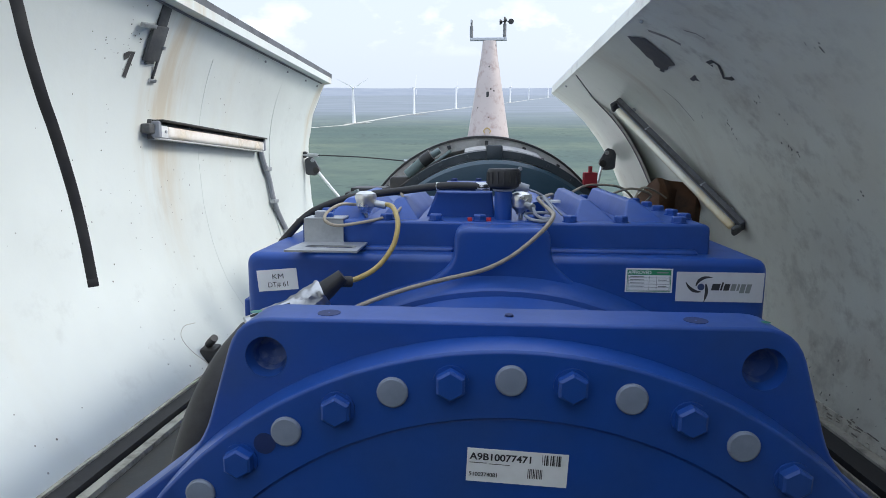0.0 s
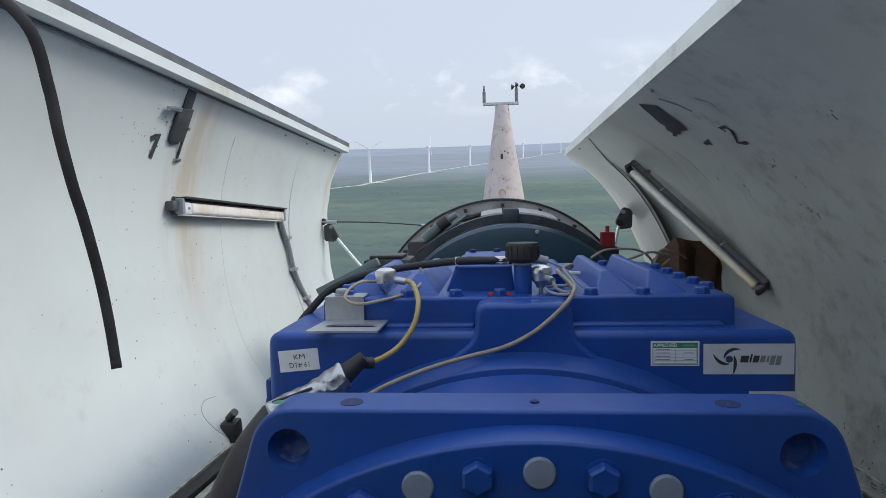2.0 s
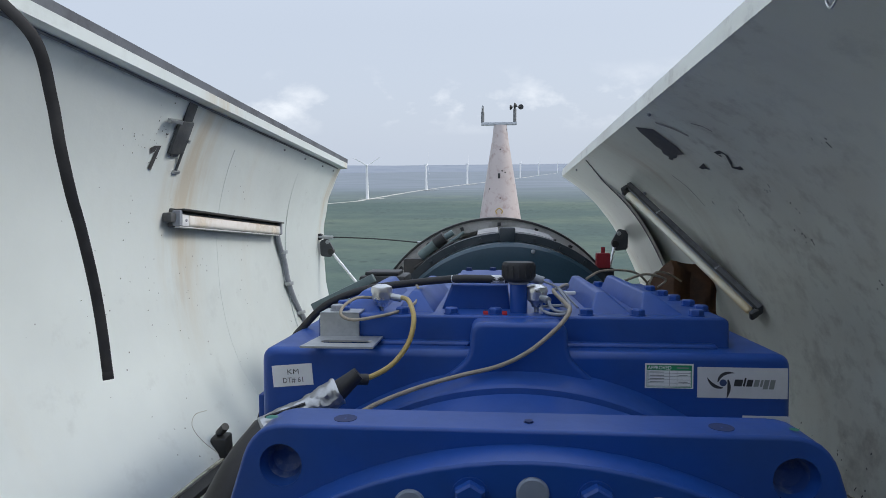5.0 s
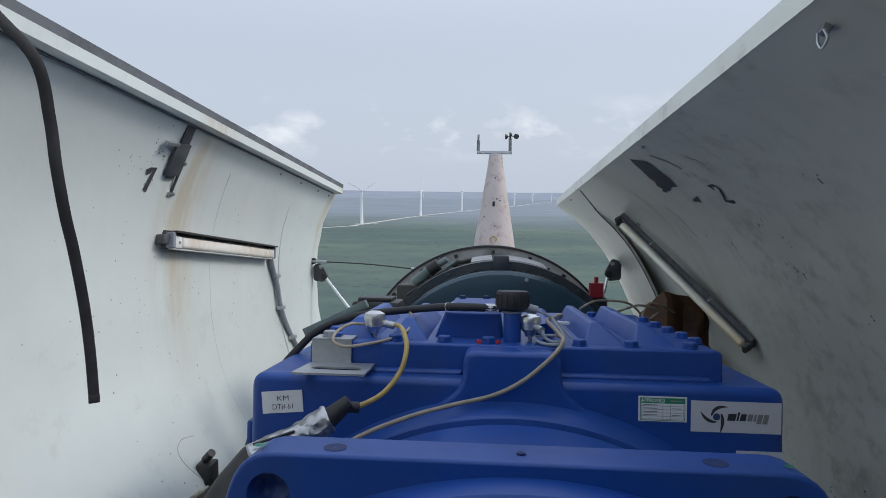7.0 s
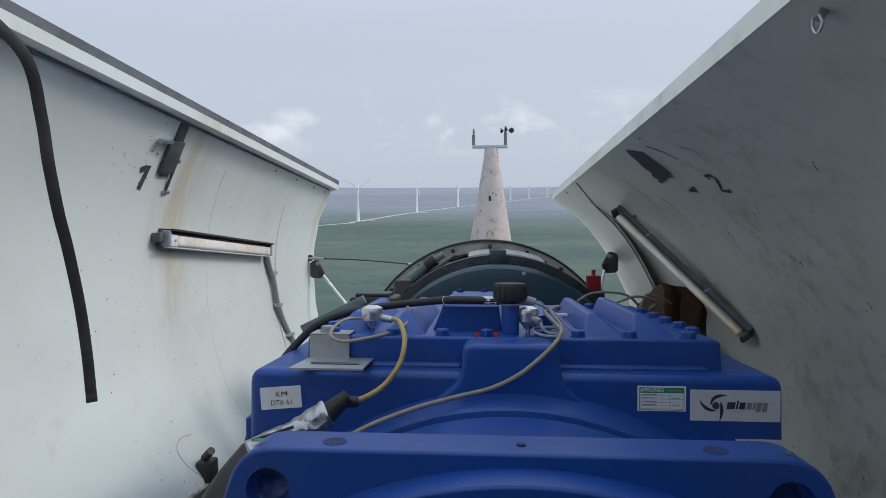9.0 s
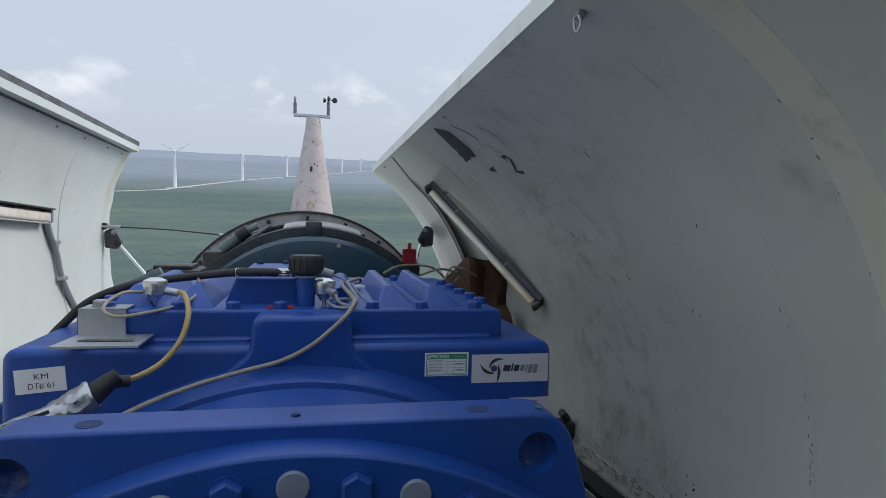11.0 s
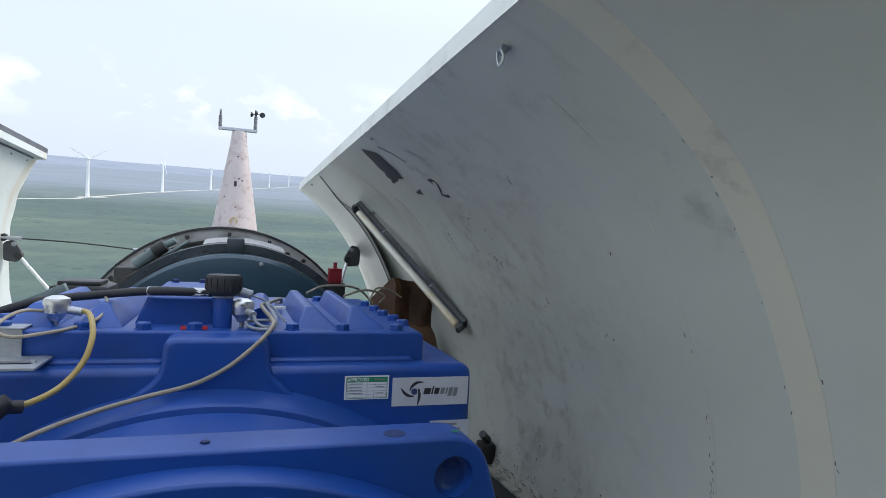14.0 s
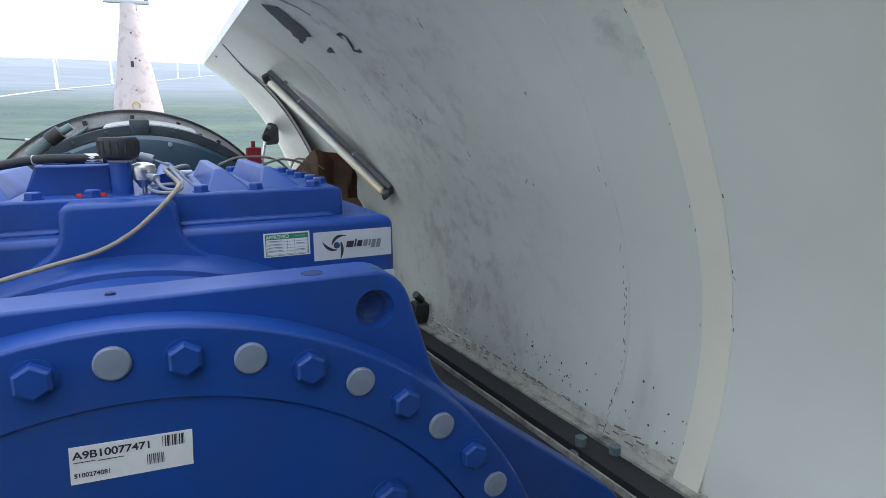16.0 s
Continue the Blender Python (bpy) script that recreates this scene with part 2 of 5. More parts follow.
    wave.operation = "MULTIPLY_ADD"
    l.new(noise_tex(n, l, v, 2.6, 3, 0.5), wave.inputs[0])
    wave.inputs[1].default_value = 5.0
    l.new(weave, wave.inputs[2])
    bumped(n, l, b, wave.outputs[0], 0.22, 0.004)
    return m


GEL_L = gelcoat("white_gelcoat_sunny_half", (0.705, 0.76, 0.745), (0.50, 0.37, 0.20), 0.20, 0.20, 0.9, ((3.03, 0.20, 0.50), (4.93, 0.10, 0.5), (3.65, 0.10, 0.12)))
GEL_R = gelcoat("white_gelcoat_stained_half", (0.715, 0.735, 0.66), (0.34, 0.25, 0.17), 0.40, 0.50, 0.9, ((3.3, 0.2, 0.3),), (2.45, 0.75, 0.40), 0.64)
GEL_OUT = gelcoat("weathered_white_gelcoat", (0.68, 0.67, 0.66), (0.30, 0.17, 0.11), 0.7, 0.5, 1.0)
MASTSKIN = gelcoat("rust_spotted_white_gelcoat", (0.52, 0.455, 0.44), (0.24, 0.11, 0.08), 0.8, 0.9, 1.0, (), None, 0.34, 10.0)
mn, ml = MASTSKIN.node_tree.nodes, MASTSKIN.node_tree.links
mb = mn["Principled BSDF"]
skin_colour = mb.inputs["Base Color"].links[0].from_socket
blots = ramp(mn, ml, noise_tex(mn, ml, where(mn), 13.0, 7, 0.68), 0.50, 0.66)
ml.new(mixc(mn, ml, mul(mn, ml, blots, 0.6), skin_colour, (0.27, 0.17, 0.15)), mb.inputs["Base Color"])
NOSE_GEL = gelcoat("clean_white_gelcoat", (0.735, 0.755, 0.69), (0.5, 0.45, 0.36), 0.12, 0.06, 0.7, (), None, 0.62, 9.0)
SEAM = gelcoat("yellowed_joint_laminate", (0.82, 0.80, 0.67), (0.46, 0.39, 0.24), 0.5, 0.5, 1.0)


# ---- building helpers ----
TILT_N = -5.5                      # the machine's axis drops to the rear
NAC = pose(0, 1.2, 1.0, TILT_N, 0, 0)


def link(name, bm, material, smooth=True):
    me = bpy.data.meshes.new(name)
    bm.normal_update()
    bm.to_mesh(me)
    bm.free()
    me.materials.append(material)
    if smooth:
        me.shade_smooth()
        me.set_sharp_from_angle(angle=radians(32))
    ob = new(name, me)
    if smooth and material in (BLUE, GALV, CAP_GREY, CAP_BLUE, RED, TRAY_GREY):      # flat faces stay flat beside rounded edges
        ob.modifiers.new("weighted_normal", "WEIGHTED_NORMAL").keep_sharp = True
    return ob


def thing(name, at, label, category, group="", base=NAC):
    e = new(name)
    e.empty_display_size = 0.05
    e.matrix_world = base @ Matrix.Translation(at)
    OFFSET[e.name] = Vector(at)
    return tagged(e, label, category, group)


OFFSET = {}


def part(name, bm, material, parent, label=""):
    """One mesh under a thing (or a part), its geometry given in the thing's base frame."""
    ob = link(name, bm, material)
    ob.parent = parent
    if parent.name in OFFSET:
        ob.location = -OFFSET[parent.name]
    if label:
        ob["label"] = label
    return ob


def solo(name, bm, material, label, category, group="", base=NAC, kind=""):
    ob = link(name, bm, material)
    ob.matrix_world = base
    return tagged(ob, label, category, group, kind)


def box(x0, x1, y0, y1, z0, z1, bevel=0.0, seg=2, bm=None):
    bm = bm or bmesh.new()
    vs = bmesh.ops.create_cube(bm, size=1.0)["verts"]
    for v in vs:
        v.co = Vector(((x0 + x1) / 2 + v.co.x * (x1 - x0), (y0 + y1) / 2 + v.co.y * (y1 - y0), (z0 + z1) / 2 + v.co.z * (z1 - z0)))
    if bevel:
        es = list({e for v in vs for e in v.link_edges})
        bmesh.ops.bevel(bm, geom=es, offset=bevel, segments=seg, affect="EDGES", profile=0.5)
    return bm


def lathe(profile, centre, axis="y", seg=48, bm=None, closed=True):
    """Turn (radius, along) pairs about an axis through centre."""
    bm = bm or bmesh.new()
    c = Vector(centre)
    rings = []
    for r, a in profile:
        ring = []
        for i in range(seg):
            t = 2 * math.pi * i / seg
            p, q = r * math.cos(t), r * math.sin(t)
            o = {"y": (p, a, q), "z": (p, q, a), "x": (a, p, q)}[axis]
            ring.append(bm.verts.new(c + Vector(o)))
        rings.append(ring)
    for r0, r1 in zip(rings, rings[1:]):
        for i in range(seg):
            bm.faces.new((r0[i], r0[(i + 1) % seg], r1[(i + 1) % seg], r1[i]))
    if closed:
        for ring in (rings[0], rings[-1]):
            bm.faces.new(ring)
    bmesh.ops.recalc_face_normals(bm, faces=bm.faces)
    return bm


def rod(a, b, r, seg=14, r2=None, bm=None):
    """A straight round bar from a to b."""
    bm = bm or bmesh.new()
    a, b = Vector(a), Vector(b)
    d = b - a
    m = Matrix.Translation((a + b) / 2) @ d.to_track_quat("Z", "Y").to_matrix().to_4x4()
    bmesh.ops.create_cone(bm, cap_ends=True, segments=seg, radius1=r, radius2=r if r2 is None else r2, depth=d.length, matrix=m)
    return bm


def smooth_line(pts, per=7):
    """Catmull-Rom through the points."""
    p = [Vector(q) for q in pts]
    p = [2 * p[0] - p[1]] + p + [2 * p[-1] - p[-2]]
    out = []
    for i in range(1, len(p) - 2):
        for k in range(per):
            t = k / per
            out.append(0.5 * (2 * p[i] + (p[i + 1] - p[i - 1]) * t + (2 * p[i - 1] - 5 * p[i] + 4 * p[i + 1] - p[i + 2]) * t * t + (3 * p[i] - p[i - 1] - 3 * p[i + 1] + p[i + 2]) * t ** 3))
    out.append(p[-2])
    return out


def tube(pts, r, seg=10, flat=1.0, per=7, bm=None, across=(0, 1, 0)):
    """A cable or hose along a smooth line; flat squeezes it into a strap."""
    bm = bm or bmesh.new()
    line = smooth_line(pts, per)
    rings, side = [], None
    for i, q in enumerate(line):
        d = (line[min(i + 1, len(line) - 1)] - line[max(i - 1, 0)]).normalized()
        if side is None:
            side = d.orthogonal().normalized() if flat == 1.0 else Vector(across)
        if flat < 0.3:                        # a strap keeps facing one way
            side = Vector(across)
        side = (side - d * side.dot(d)).normalized()
        up = d.cross(side)
        rings.append([bm.verts.new(q + side * r * math.cos(2 * math.pi * k / seg) + up * r * flat * math.sin(2 * math.pi * k / seg)) for k in range(seg)])
    for r0, r1 in zip(rings, rings[1:]):
        for k in range(seg):
            bm.faces.new((r0[k], r0[(k + 1) % seg], r1[(k + 1) % seg], r1[k]))
    bm.faces.new(rings[0]), bm.faces.new(rings[-1])
    bmesh.ops.recalc_face_normals(bm, faces=bm.faces)
    return bm


def inset(loop, d):
    """Move a closed x, z polygon inwards by d."""
    k = len(loop)
    turn = 1 if sum(loop[i][0] * loop[(i + 1) % k][1] - loop[(i + 1) % k][0] * loop[i][1] for i in range(k)) > 0 else -1
    out = []
    for i in range(k):
        a, p, c = Vector(loop[i - 1]), Vector(loop[i]), Vector(loop[(i + 1) % k])
        n0, n1 = Vector((-(p - a).y, (p - a).x)), Vector((-(c - p).y, (c - p).x))
        n = (n0.normalized() if n0.length > 1e-7 else Vector((0, 0))) + (n1.normalized() if n1.length > 1e-7 else Vector((0, 0)))
        n = n.normalized() if n.length > 1e-7 else n
        q = p + n * d * turn
        out.append((q.x, q.y))
    return out


def prism(outline, y0, y1, bevel=0.0, holes=(), steps=4):
    """An outline in x, z pushed from y0 to y1 with a rounded front edge; holes are (x, z, radius)."""
    bm = bmesh.new()
    levels = []
    for i in range(steps + 1 if bevel else 1):
        t = math.pi / 2 * i / steps
        levels.append((y0 + bevel * (1 - math.sin(t)), inset(outline, bevel * (1 - math.cos(t))) if i else outline))
    levels = [(y1, outline)] + levels
    rings = [[bm.verts.new((x, y, z)) for x, z in lp] for y, lp in levels]
    k = len(outline)
    for r0, r1 in zip(rings, rings[1:]):
        for i in range(k):
            bm.faces.new((r0[i], r0[(i + 1) % k], r1[(i + 1) % k], r1[i]))
    edge = lambda ring: [bm.edges.get((ring[i], ring[(i + 1) % len(ring)])) or bm.edges.new((ring[i], ring[(i + 1) % len(ring)])) for i in range(len(ring))]
    fronts, backs = edge(rings[-1]), edge(rings[0])
    for hx, hz, r in holes:
        f, bk = ([bm.verts.new((hx + r * math.cos(2 * math.pi * i / 20), y, hz + r * math.sin(2 * math.pi * i / 20))) for i in range(20)] for y in (y0, y1))
        fronts, backs = fronts + edge(f), backs + edge(bk)
        for i in range(20):
            bm.faces.new((f[i], f[(i + 1) % 20], bk[(i + 1) % 20], bk[i]))
    for es in (fronts, backs):
        bmesh.ops.triangle_fill(bm, use_beauty=True, use_dissolve=False, edges=es)
    bmesh.ops.recalc_face_normals(bm, faces=bm.faces)
    return bm


def rounded(pts, r, n=5):
    """Round the corners of a polygon."""
    out = []
    k = len(pts)
    for i in range(k):
        a, b, c = Vector(pts[i - 1]), Vector(pts[i]), Vector(pts[(i + 1) % k])
        d0, d1 = min(r, (a - b).length * 0.45), min(r, (c - b).length * 0.45)
        p, q = b + (a - b).normalized() * d0, b + (c - b).normalized() * d1
        for j in range(n + 1):
            t = j / n
            w = p * (1 - t) ** 2 + b * 2 * t * (1 - t) + q * t * t
            out.append((w.x, w.y))
    return out


def hex_bolt(at, axis, r, h, washer=True, bm=None):
    bm = bm or bmesh.new()
    a, d = Vector(at), Vector(axis)
    q = d.to_track_quat("Z", "Y").to_matrix().to_4x4()
    if washer:
        bmesh.ops.create_cone(bm, cap_ends=True, segments=18, radius1=r * 1.12, radius2=r * 1.12, depth=h * 0.2, matrix=Matrix.Translation(a + d * h * 0.1) @ q)
    bmesh.ops.create_cone(bm, cap_ends=True, segments=6, radius1=r, radius2=r, depth=h * 0.7, matrix=Matrix.Translation(a + d * h * 0.5) @ q)
    bmesh.ops.create_cone(bm, cap_ends=True, segments=6, radius1=r, radius2=r * 0.82, depth=h * 0.15, matrix=Matrix.Translation(a + d * h * 0.925) @ q)
    return bm


def write(text, size, m, material, parent, name="lettering", bold=0.0, width=None):
    """Lettering as a flat mesh; m maps its plane (x right, y up) into the thing's frame."""
    cu = bpy.data.curves.new(name, "FONT")
    cu.body, cu.size, cu.offset, cu.fill_mode = text, size, bold, "FRONT"
    tmp = new(name, cu)
    bpy.context.view_layer.update()
    me = bpy.data.meshes.new_from_object(tmp.evaluated_get(bpy.context.evaluated_depsgraph_get()))
    bpy.data.objects.remove(tmp)
    if width:
        xs = [v.co.x for v in me.vertices]
        k = width / (max(xs) - min(xs))
        for v in me.vertices:
            v.co.x *= k
    me.transform(m)
    me.materials.clear()
    me.materials.append(material)
    ob = new(name, me)
    ob.parent = parent
    return ob


def bars(rects, m, bm=None):
    """Flat rectangles (x0, y0, x1, y1) on the plane of m."""
    bm = bm or bmesh.new()
    for x0, y0, x1, y1 in rects:
        bm.faces.new([bm.verts.new(m @ Vector((x, y, 0))) for x, y in ((x0, y0), (x1, y0), (x1, y1), (x0, y1))])
    return bm


# ---- far country ----
GROUND_Z = -50.0
fm, fn, fl, fb = nodes_of("fields_seen_from_above")
fv = where(fn)
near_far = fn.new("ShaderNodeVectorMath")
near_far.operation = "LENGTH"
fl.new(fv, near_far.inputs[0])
bands = fn.new("ShaderNodeMapping")
bands.inputs["Rotation"].default_value = (0, 0, radians(14))
bands.inputs["Scale"].default_value = (0.0016, 0.0045, 0.0)
fl.new(fv, bands.inputs[0])
crop = mixc(fn, fl, ramp(fn, fl, noise_tex(fn, fl, bands.outputs[0], 1.6, 4), 0.40, 0.62), (0.052, 0.092, 0.080), (0.112, 0.150, 0.102))
crop = mixc(fn, fl, ramp(fn, fl, noise_tex(fn, fl, fv, 0.03, 6, 0.65), 0.42, 0.7), crop, (0.047, 0.078, 0.070))
crop = mixc(fn, fl, mul(fn, fl, ramp(fn, fl, noise_tex(fn, fl, fv, 0.25, 5, 0.7), 0.45, 0.7), 0.5), crop, (0.095, 0.135, 0.11))
shrubs = fn.new("ShaderNodeTexVoronoi")
shrubs.inputs["Scale"].default_value = 0.11
fl.new(fv, shrubs.inputs["Vector"])
thick = mul(fn, fl, ramp(fn, fl, shrubs.outputs["Distance"], 0.34, 0.22), ramp(fn, fl, noise_tex(fn, fl, fv, 0.012, 4), 0.46, 0.60))
crop = mixc(fn, fl, mul(fn, fl, thick, 0.75), crop, (0.028, 0.05, 0.045))
# distance haze is mixed into the field colour: blue-grey farther out
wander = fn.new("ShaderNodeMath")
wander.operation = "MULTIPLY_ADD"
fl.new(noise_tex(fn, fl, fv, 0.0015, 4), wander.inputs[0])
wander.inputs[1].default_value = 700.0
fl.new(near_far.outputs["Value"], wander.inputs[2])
hazed_land = mixc(fn, fl, ramp(fn, fl, noise_tex(fn, fl, bands.outputs[0], 3.0, 5), 0.35, 0.7), (0.165, 0.195, 0.225), (0.225, 0.255, 0.29))
crop = mixc(fn, fl, ramp(fn, fl, wander.outputs[0], 1120.0, 1750.0), crop, hazed_land)
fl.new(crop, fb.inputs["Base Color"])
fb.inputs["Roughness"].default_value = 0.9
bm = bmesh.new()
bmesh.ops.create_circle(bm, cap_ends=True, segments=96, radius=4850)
ground = solo("ground", bm, fm, "wide green farmland far below, distance haze painted into its colour", "ground", base=Matrix.Translation((0, 0, GROUND_Z)), kind="structure")

# the hills carry the haze as their own blue-grey base colour
hill_mat = plain("hills_in_haze_colour", (0.23, 0.26, 0.31), 0.95, worn=(0.19, 0.22, 0.275), scale=0.004, amount=0.8, bump=0.0, grain=0.02)
bm = bmesh.new()
rows = [[], [], []]
for i in range(161):
    a = radians(-75 + 150 * i / 160)
    top = GROUND_Z + 42 + 9 * noise.noise((i * 0.035, 3, 0)) + 4 * noise.noise((i * 0.22, 9, 0)) + 6 * max(0.0, -math.sin(a))
    for row, (r, z) in zip(rows, ((3900, GROUND_Z - 1), (4500, GROUND_Z + (top - GROUND_Z) * 0.75), (4800, top))):
        row.append(bm.verts.new((r * math.sin(a), r * math.cos(a), z)))
for r0, r1 in zip(rows, rows[1:]):
    for i in range(160):
        bm.faces.new((r0[i], r0[i + 1], r1[i + 1], r1[i]))
solo("backdrop", bm, hill_mat, "low hills on the horizon, blue-grey haze painted into their colour", "hills", base=Matrix.Identity(4), kind="structure")

track_mat = plain("pale_chalk_track", (0.52, 0.51, 0.47), 0.9, worn=(0.28, 0.29, 0.25), scale=0.02, amount=0.8, bump=0.0, grain=0.4)


def ribbon(pts, width, z):
    bm = bmesh.new()
    line = smooth_line([(x, y, 0) for x, y in pts], 10)
    prev = None
    for i, p in enumerate(line):
        d = (line[min(i + 1, len(line) - 1)] - line[max(i - 1, 0)]).normalized()
        s = Vector((-d.y, d.x, 0)) * width * (0.5 + 0.25 * noise.noise((i * 0.6, width, 0)))
        pair = [bm.verts.new((p.x + s.x, p.y + s.y, z)), bm.verts.new((p.x - s.x, p.y - s.y, z))]
        if prev:
            bm.faces.new((prev[0], prev[1], pair[1], pair[0]))
        prev = pair
    return bm


SITES = [(-187, 905), (-130, 1200), (-62, 1510), (95, 2130), (190, 2570), (325, 3120)]
solo("road", ribbon([(-620, 700), (-420, 735), (-260, 765), (-196, 840), (-184, 900), (-140, 1185), (-70, 1490), (10, 1790), (98, 2120), (195, 2560), (330, 3100)], 9, GROUND_Z + 0.3), track_mat, "pale chalk farm track between the wind turbines", "track", base=Matrix.Identity(4), kind="structure")
for k, (sx, sy) in enumerate(SITES[:4]):
    solo("road_spur", ribbon([(sx - 10, sy - 4), (sx + 6, sy - 8), (sx + 24, sy + 6)], 11, GROUND_Z + 0.5 + 0.05 * k), track_mat, "pale crane pad beside a wind turbine", "track", base=Matrix.Identity(4), kind="structure")


def wind_turbine(m, turn):
    t = new("wind_turbine")
    t.matrix_world = m
    tagged(t, "distant white three-bladed wind turbine standing in green fields", "wind turbine", "row of distant wind turbines")
    part("tower", lathe([(2.5, 0), (2.2, 8), (1.5, 49)], (0, 0, 0), "z", 20), WHITE_FAR, t)
    part("nacelle", box(-1.3, 1.3, -2.8, 4.5, 48.6, 51.4, 0.6), WHITE_FAR, t)
    hub = part("hub", lathe([(0.2, -4.6), (1.0, -4.2), (1.3, -2.8)], (0, 0, 50), "y", 16), WHITE_FAR, t)
    for k in range(3):
        a = radians(turn + 120 * k)
        bm = bmesh.new()
        ring0 = None
        for r, c, th in ((0.8, 0.6, 0.6), (3, 1.3, 0.5), (6, 2.1, 0.4), (14, 1.5, 0.25), (22, 0.9, 0.14), (25.5, 0.3, 0.06)):
            ring = []
            for px, py in ((-0.3 * c, 0), (0, th / 2), (0.7 * c, 0), (0, -th / 2)):
                ring.append(bm.verts.new((px * math.cos(a) + r * math.sin(a), -3.5 + py, 50 - px * math.sin(a) + r * math.cos(a))))
            if ring0:
                for j in range(4):
                    bm.faces.new((ring0[j], ring0[(j + 1) % 4], ring[(j + 1) % 4], ring[j]))
            ring0 = ring
        bm.faces.new(ring0)
        part("blade", bm, WHITE_FAR, hub)
    return t


for k, (sx, sy) in enumerate(SITES):
    wind_turbine(pose(sx, sy, GROUND_Z, 0, 0, (24, 84, 86, 82, 85, 84)[k]), (178, 20, 95, 40, 10, 75)[k])


# ---- nacelle covers: two hinged halves standing open ----
def along(y, a, b):
    return a + (b - a) * (y - 1.3) / 3.7


def cover(side, y, s, off=0.0):
    """A point of a cover half: y along the machine, s from hinge (0) to free edge (1), off inwards."""
    if side > 0:
        B, T = (along(y, 1.27, 1.13), along(y, 0.391, 0.000)), (along(y, 0.485, 0.46), along(y, 1.85, 1.40))
    else:
        B, T = (along(y, -1.32, -1.17), along(y, 0.37, 0.0)), (along(y, -1.36, -1.21), along(y, 2.04, 1.51))
    if side > 0 and y < 1.23:                # the fixed nose stands more upright than the open half
        T = (T[0] + 0.22 * min(1.0, (1.23 - y) / 0.8), T[1])
    cx, cz = T[0] - B[0], T[1] - B[1]
    ln = math.hypot(cx, cz)
    nx, nz = side * cz / ln, -side * cx / ln
    sc = min(1.0, max(0.0, s))
    b = along(y, 0.285, 0.20) * (1 - abs(2 * sc - 1) ** along(y, 2.1 if side < 0 else 2.5, 2.5)) - off
    return Vector((B[0] + cx * s + nx * b, y, B[1] + cz * s + nz * b))


def cover_frame(side, y, s):
    """Pose on a cover half: x to the rear, y towards the free edge, z inwards."""
    p = cover(side, y, s)
    u = (cover(side, y + 0.02, s) - p).normalized()
    v = cover(side, y, s + 0.01) - p
    v = (v - u * v.dot(u)).normalized()
    w = u.cross(v)
    if w.dot(cover(side, y, s, 0.1) - p) < 0:
        w = -w
    return Matrix((u, v, w)).transposed().to_4x4(), p


def skin(side, y0, y1, s0, s1, off_in, off_out, ny=30, ns=26, step=None, ragged=0.0):
    """A curved panel with thickness between two offsets; step(y) shifts it inwards."""
    bm = bmesh.new()
    grids = []
    for off in (off_in, off_out):
        g = []
        for i in range(ny + 1):
            y = y0 + (y1 - y0) * i / ny
            row = []
            for j in range(ns + 1):
                s = s0 + (s1 - s0) * j / ns
                k = step(y) * (1 - (2 * s - 1) ** 8) * min(1.0, max(0.0, (0.92 - s) / 0.42)) if step else 0.0
                yy = y + (ragged * noise.noise((s * 14, side, 4)) if i == ny else 0.0)
                row.append(bm.verts.new(cover(side, yy, s, off + k)))
            g.append(row)
        grids.append(g)
    a, b = grids
    for i in range(ny):
        for j in range(ns):
            bm.faces.new((a[i][j], a[i + 1][j], a[i + 1][j + 1], a[i][j + 1]))
            bm.faces.new((b[i][j], b[i][j + 1], b[i + 1][j + 1], b[i + 1][j]))
    for i in range(ny):
        for j in (0, ns):
            bm.faces.new((a[i][j], a[i + 1][j], b[i + 1][j], b[i][j]))
    for j in range(ns):
        for i in (0, ny):
            bm.faces.new((a[i][j], a[i][j + 1], b[i][j + 1], b[i][j]))
    bmesh.ops.recalc_face_normals(bm, faces=bm.faces)
    return bm


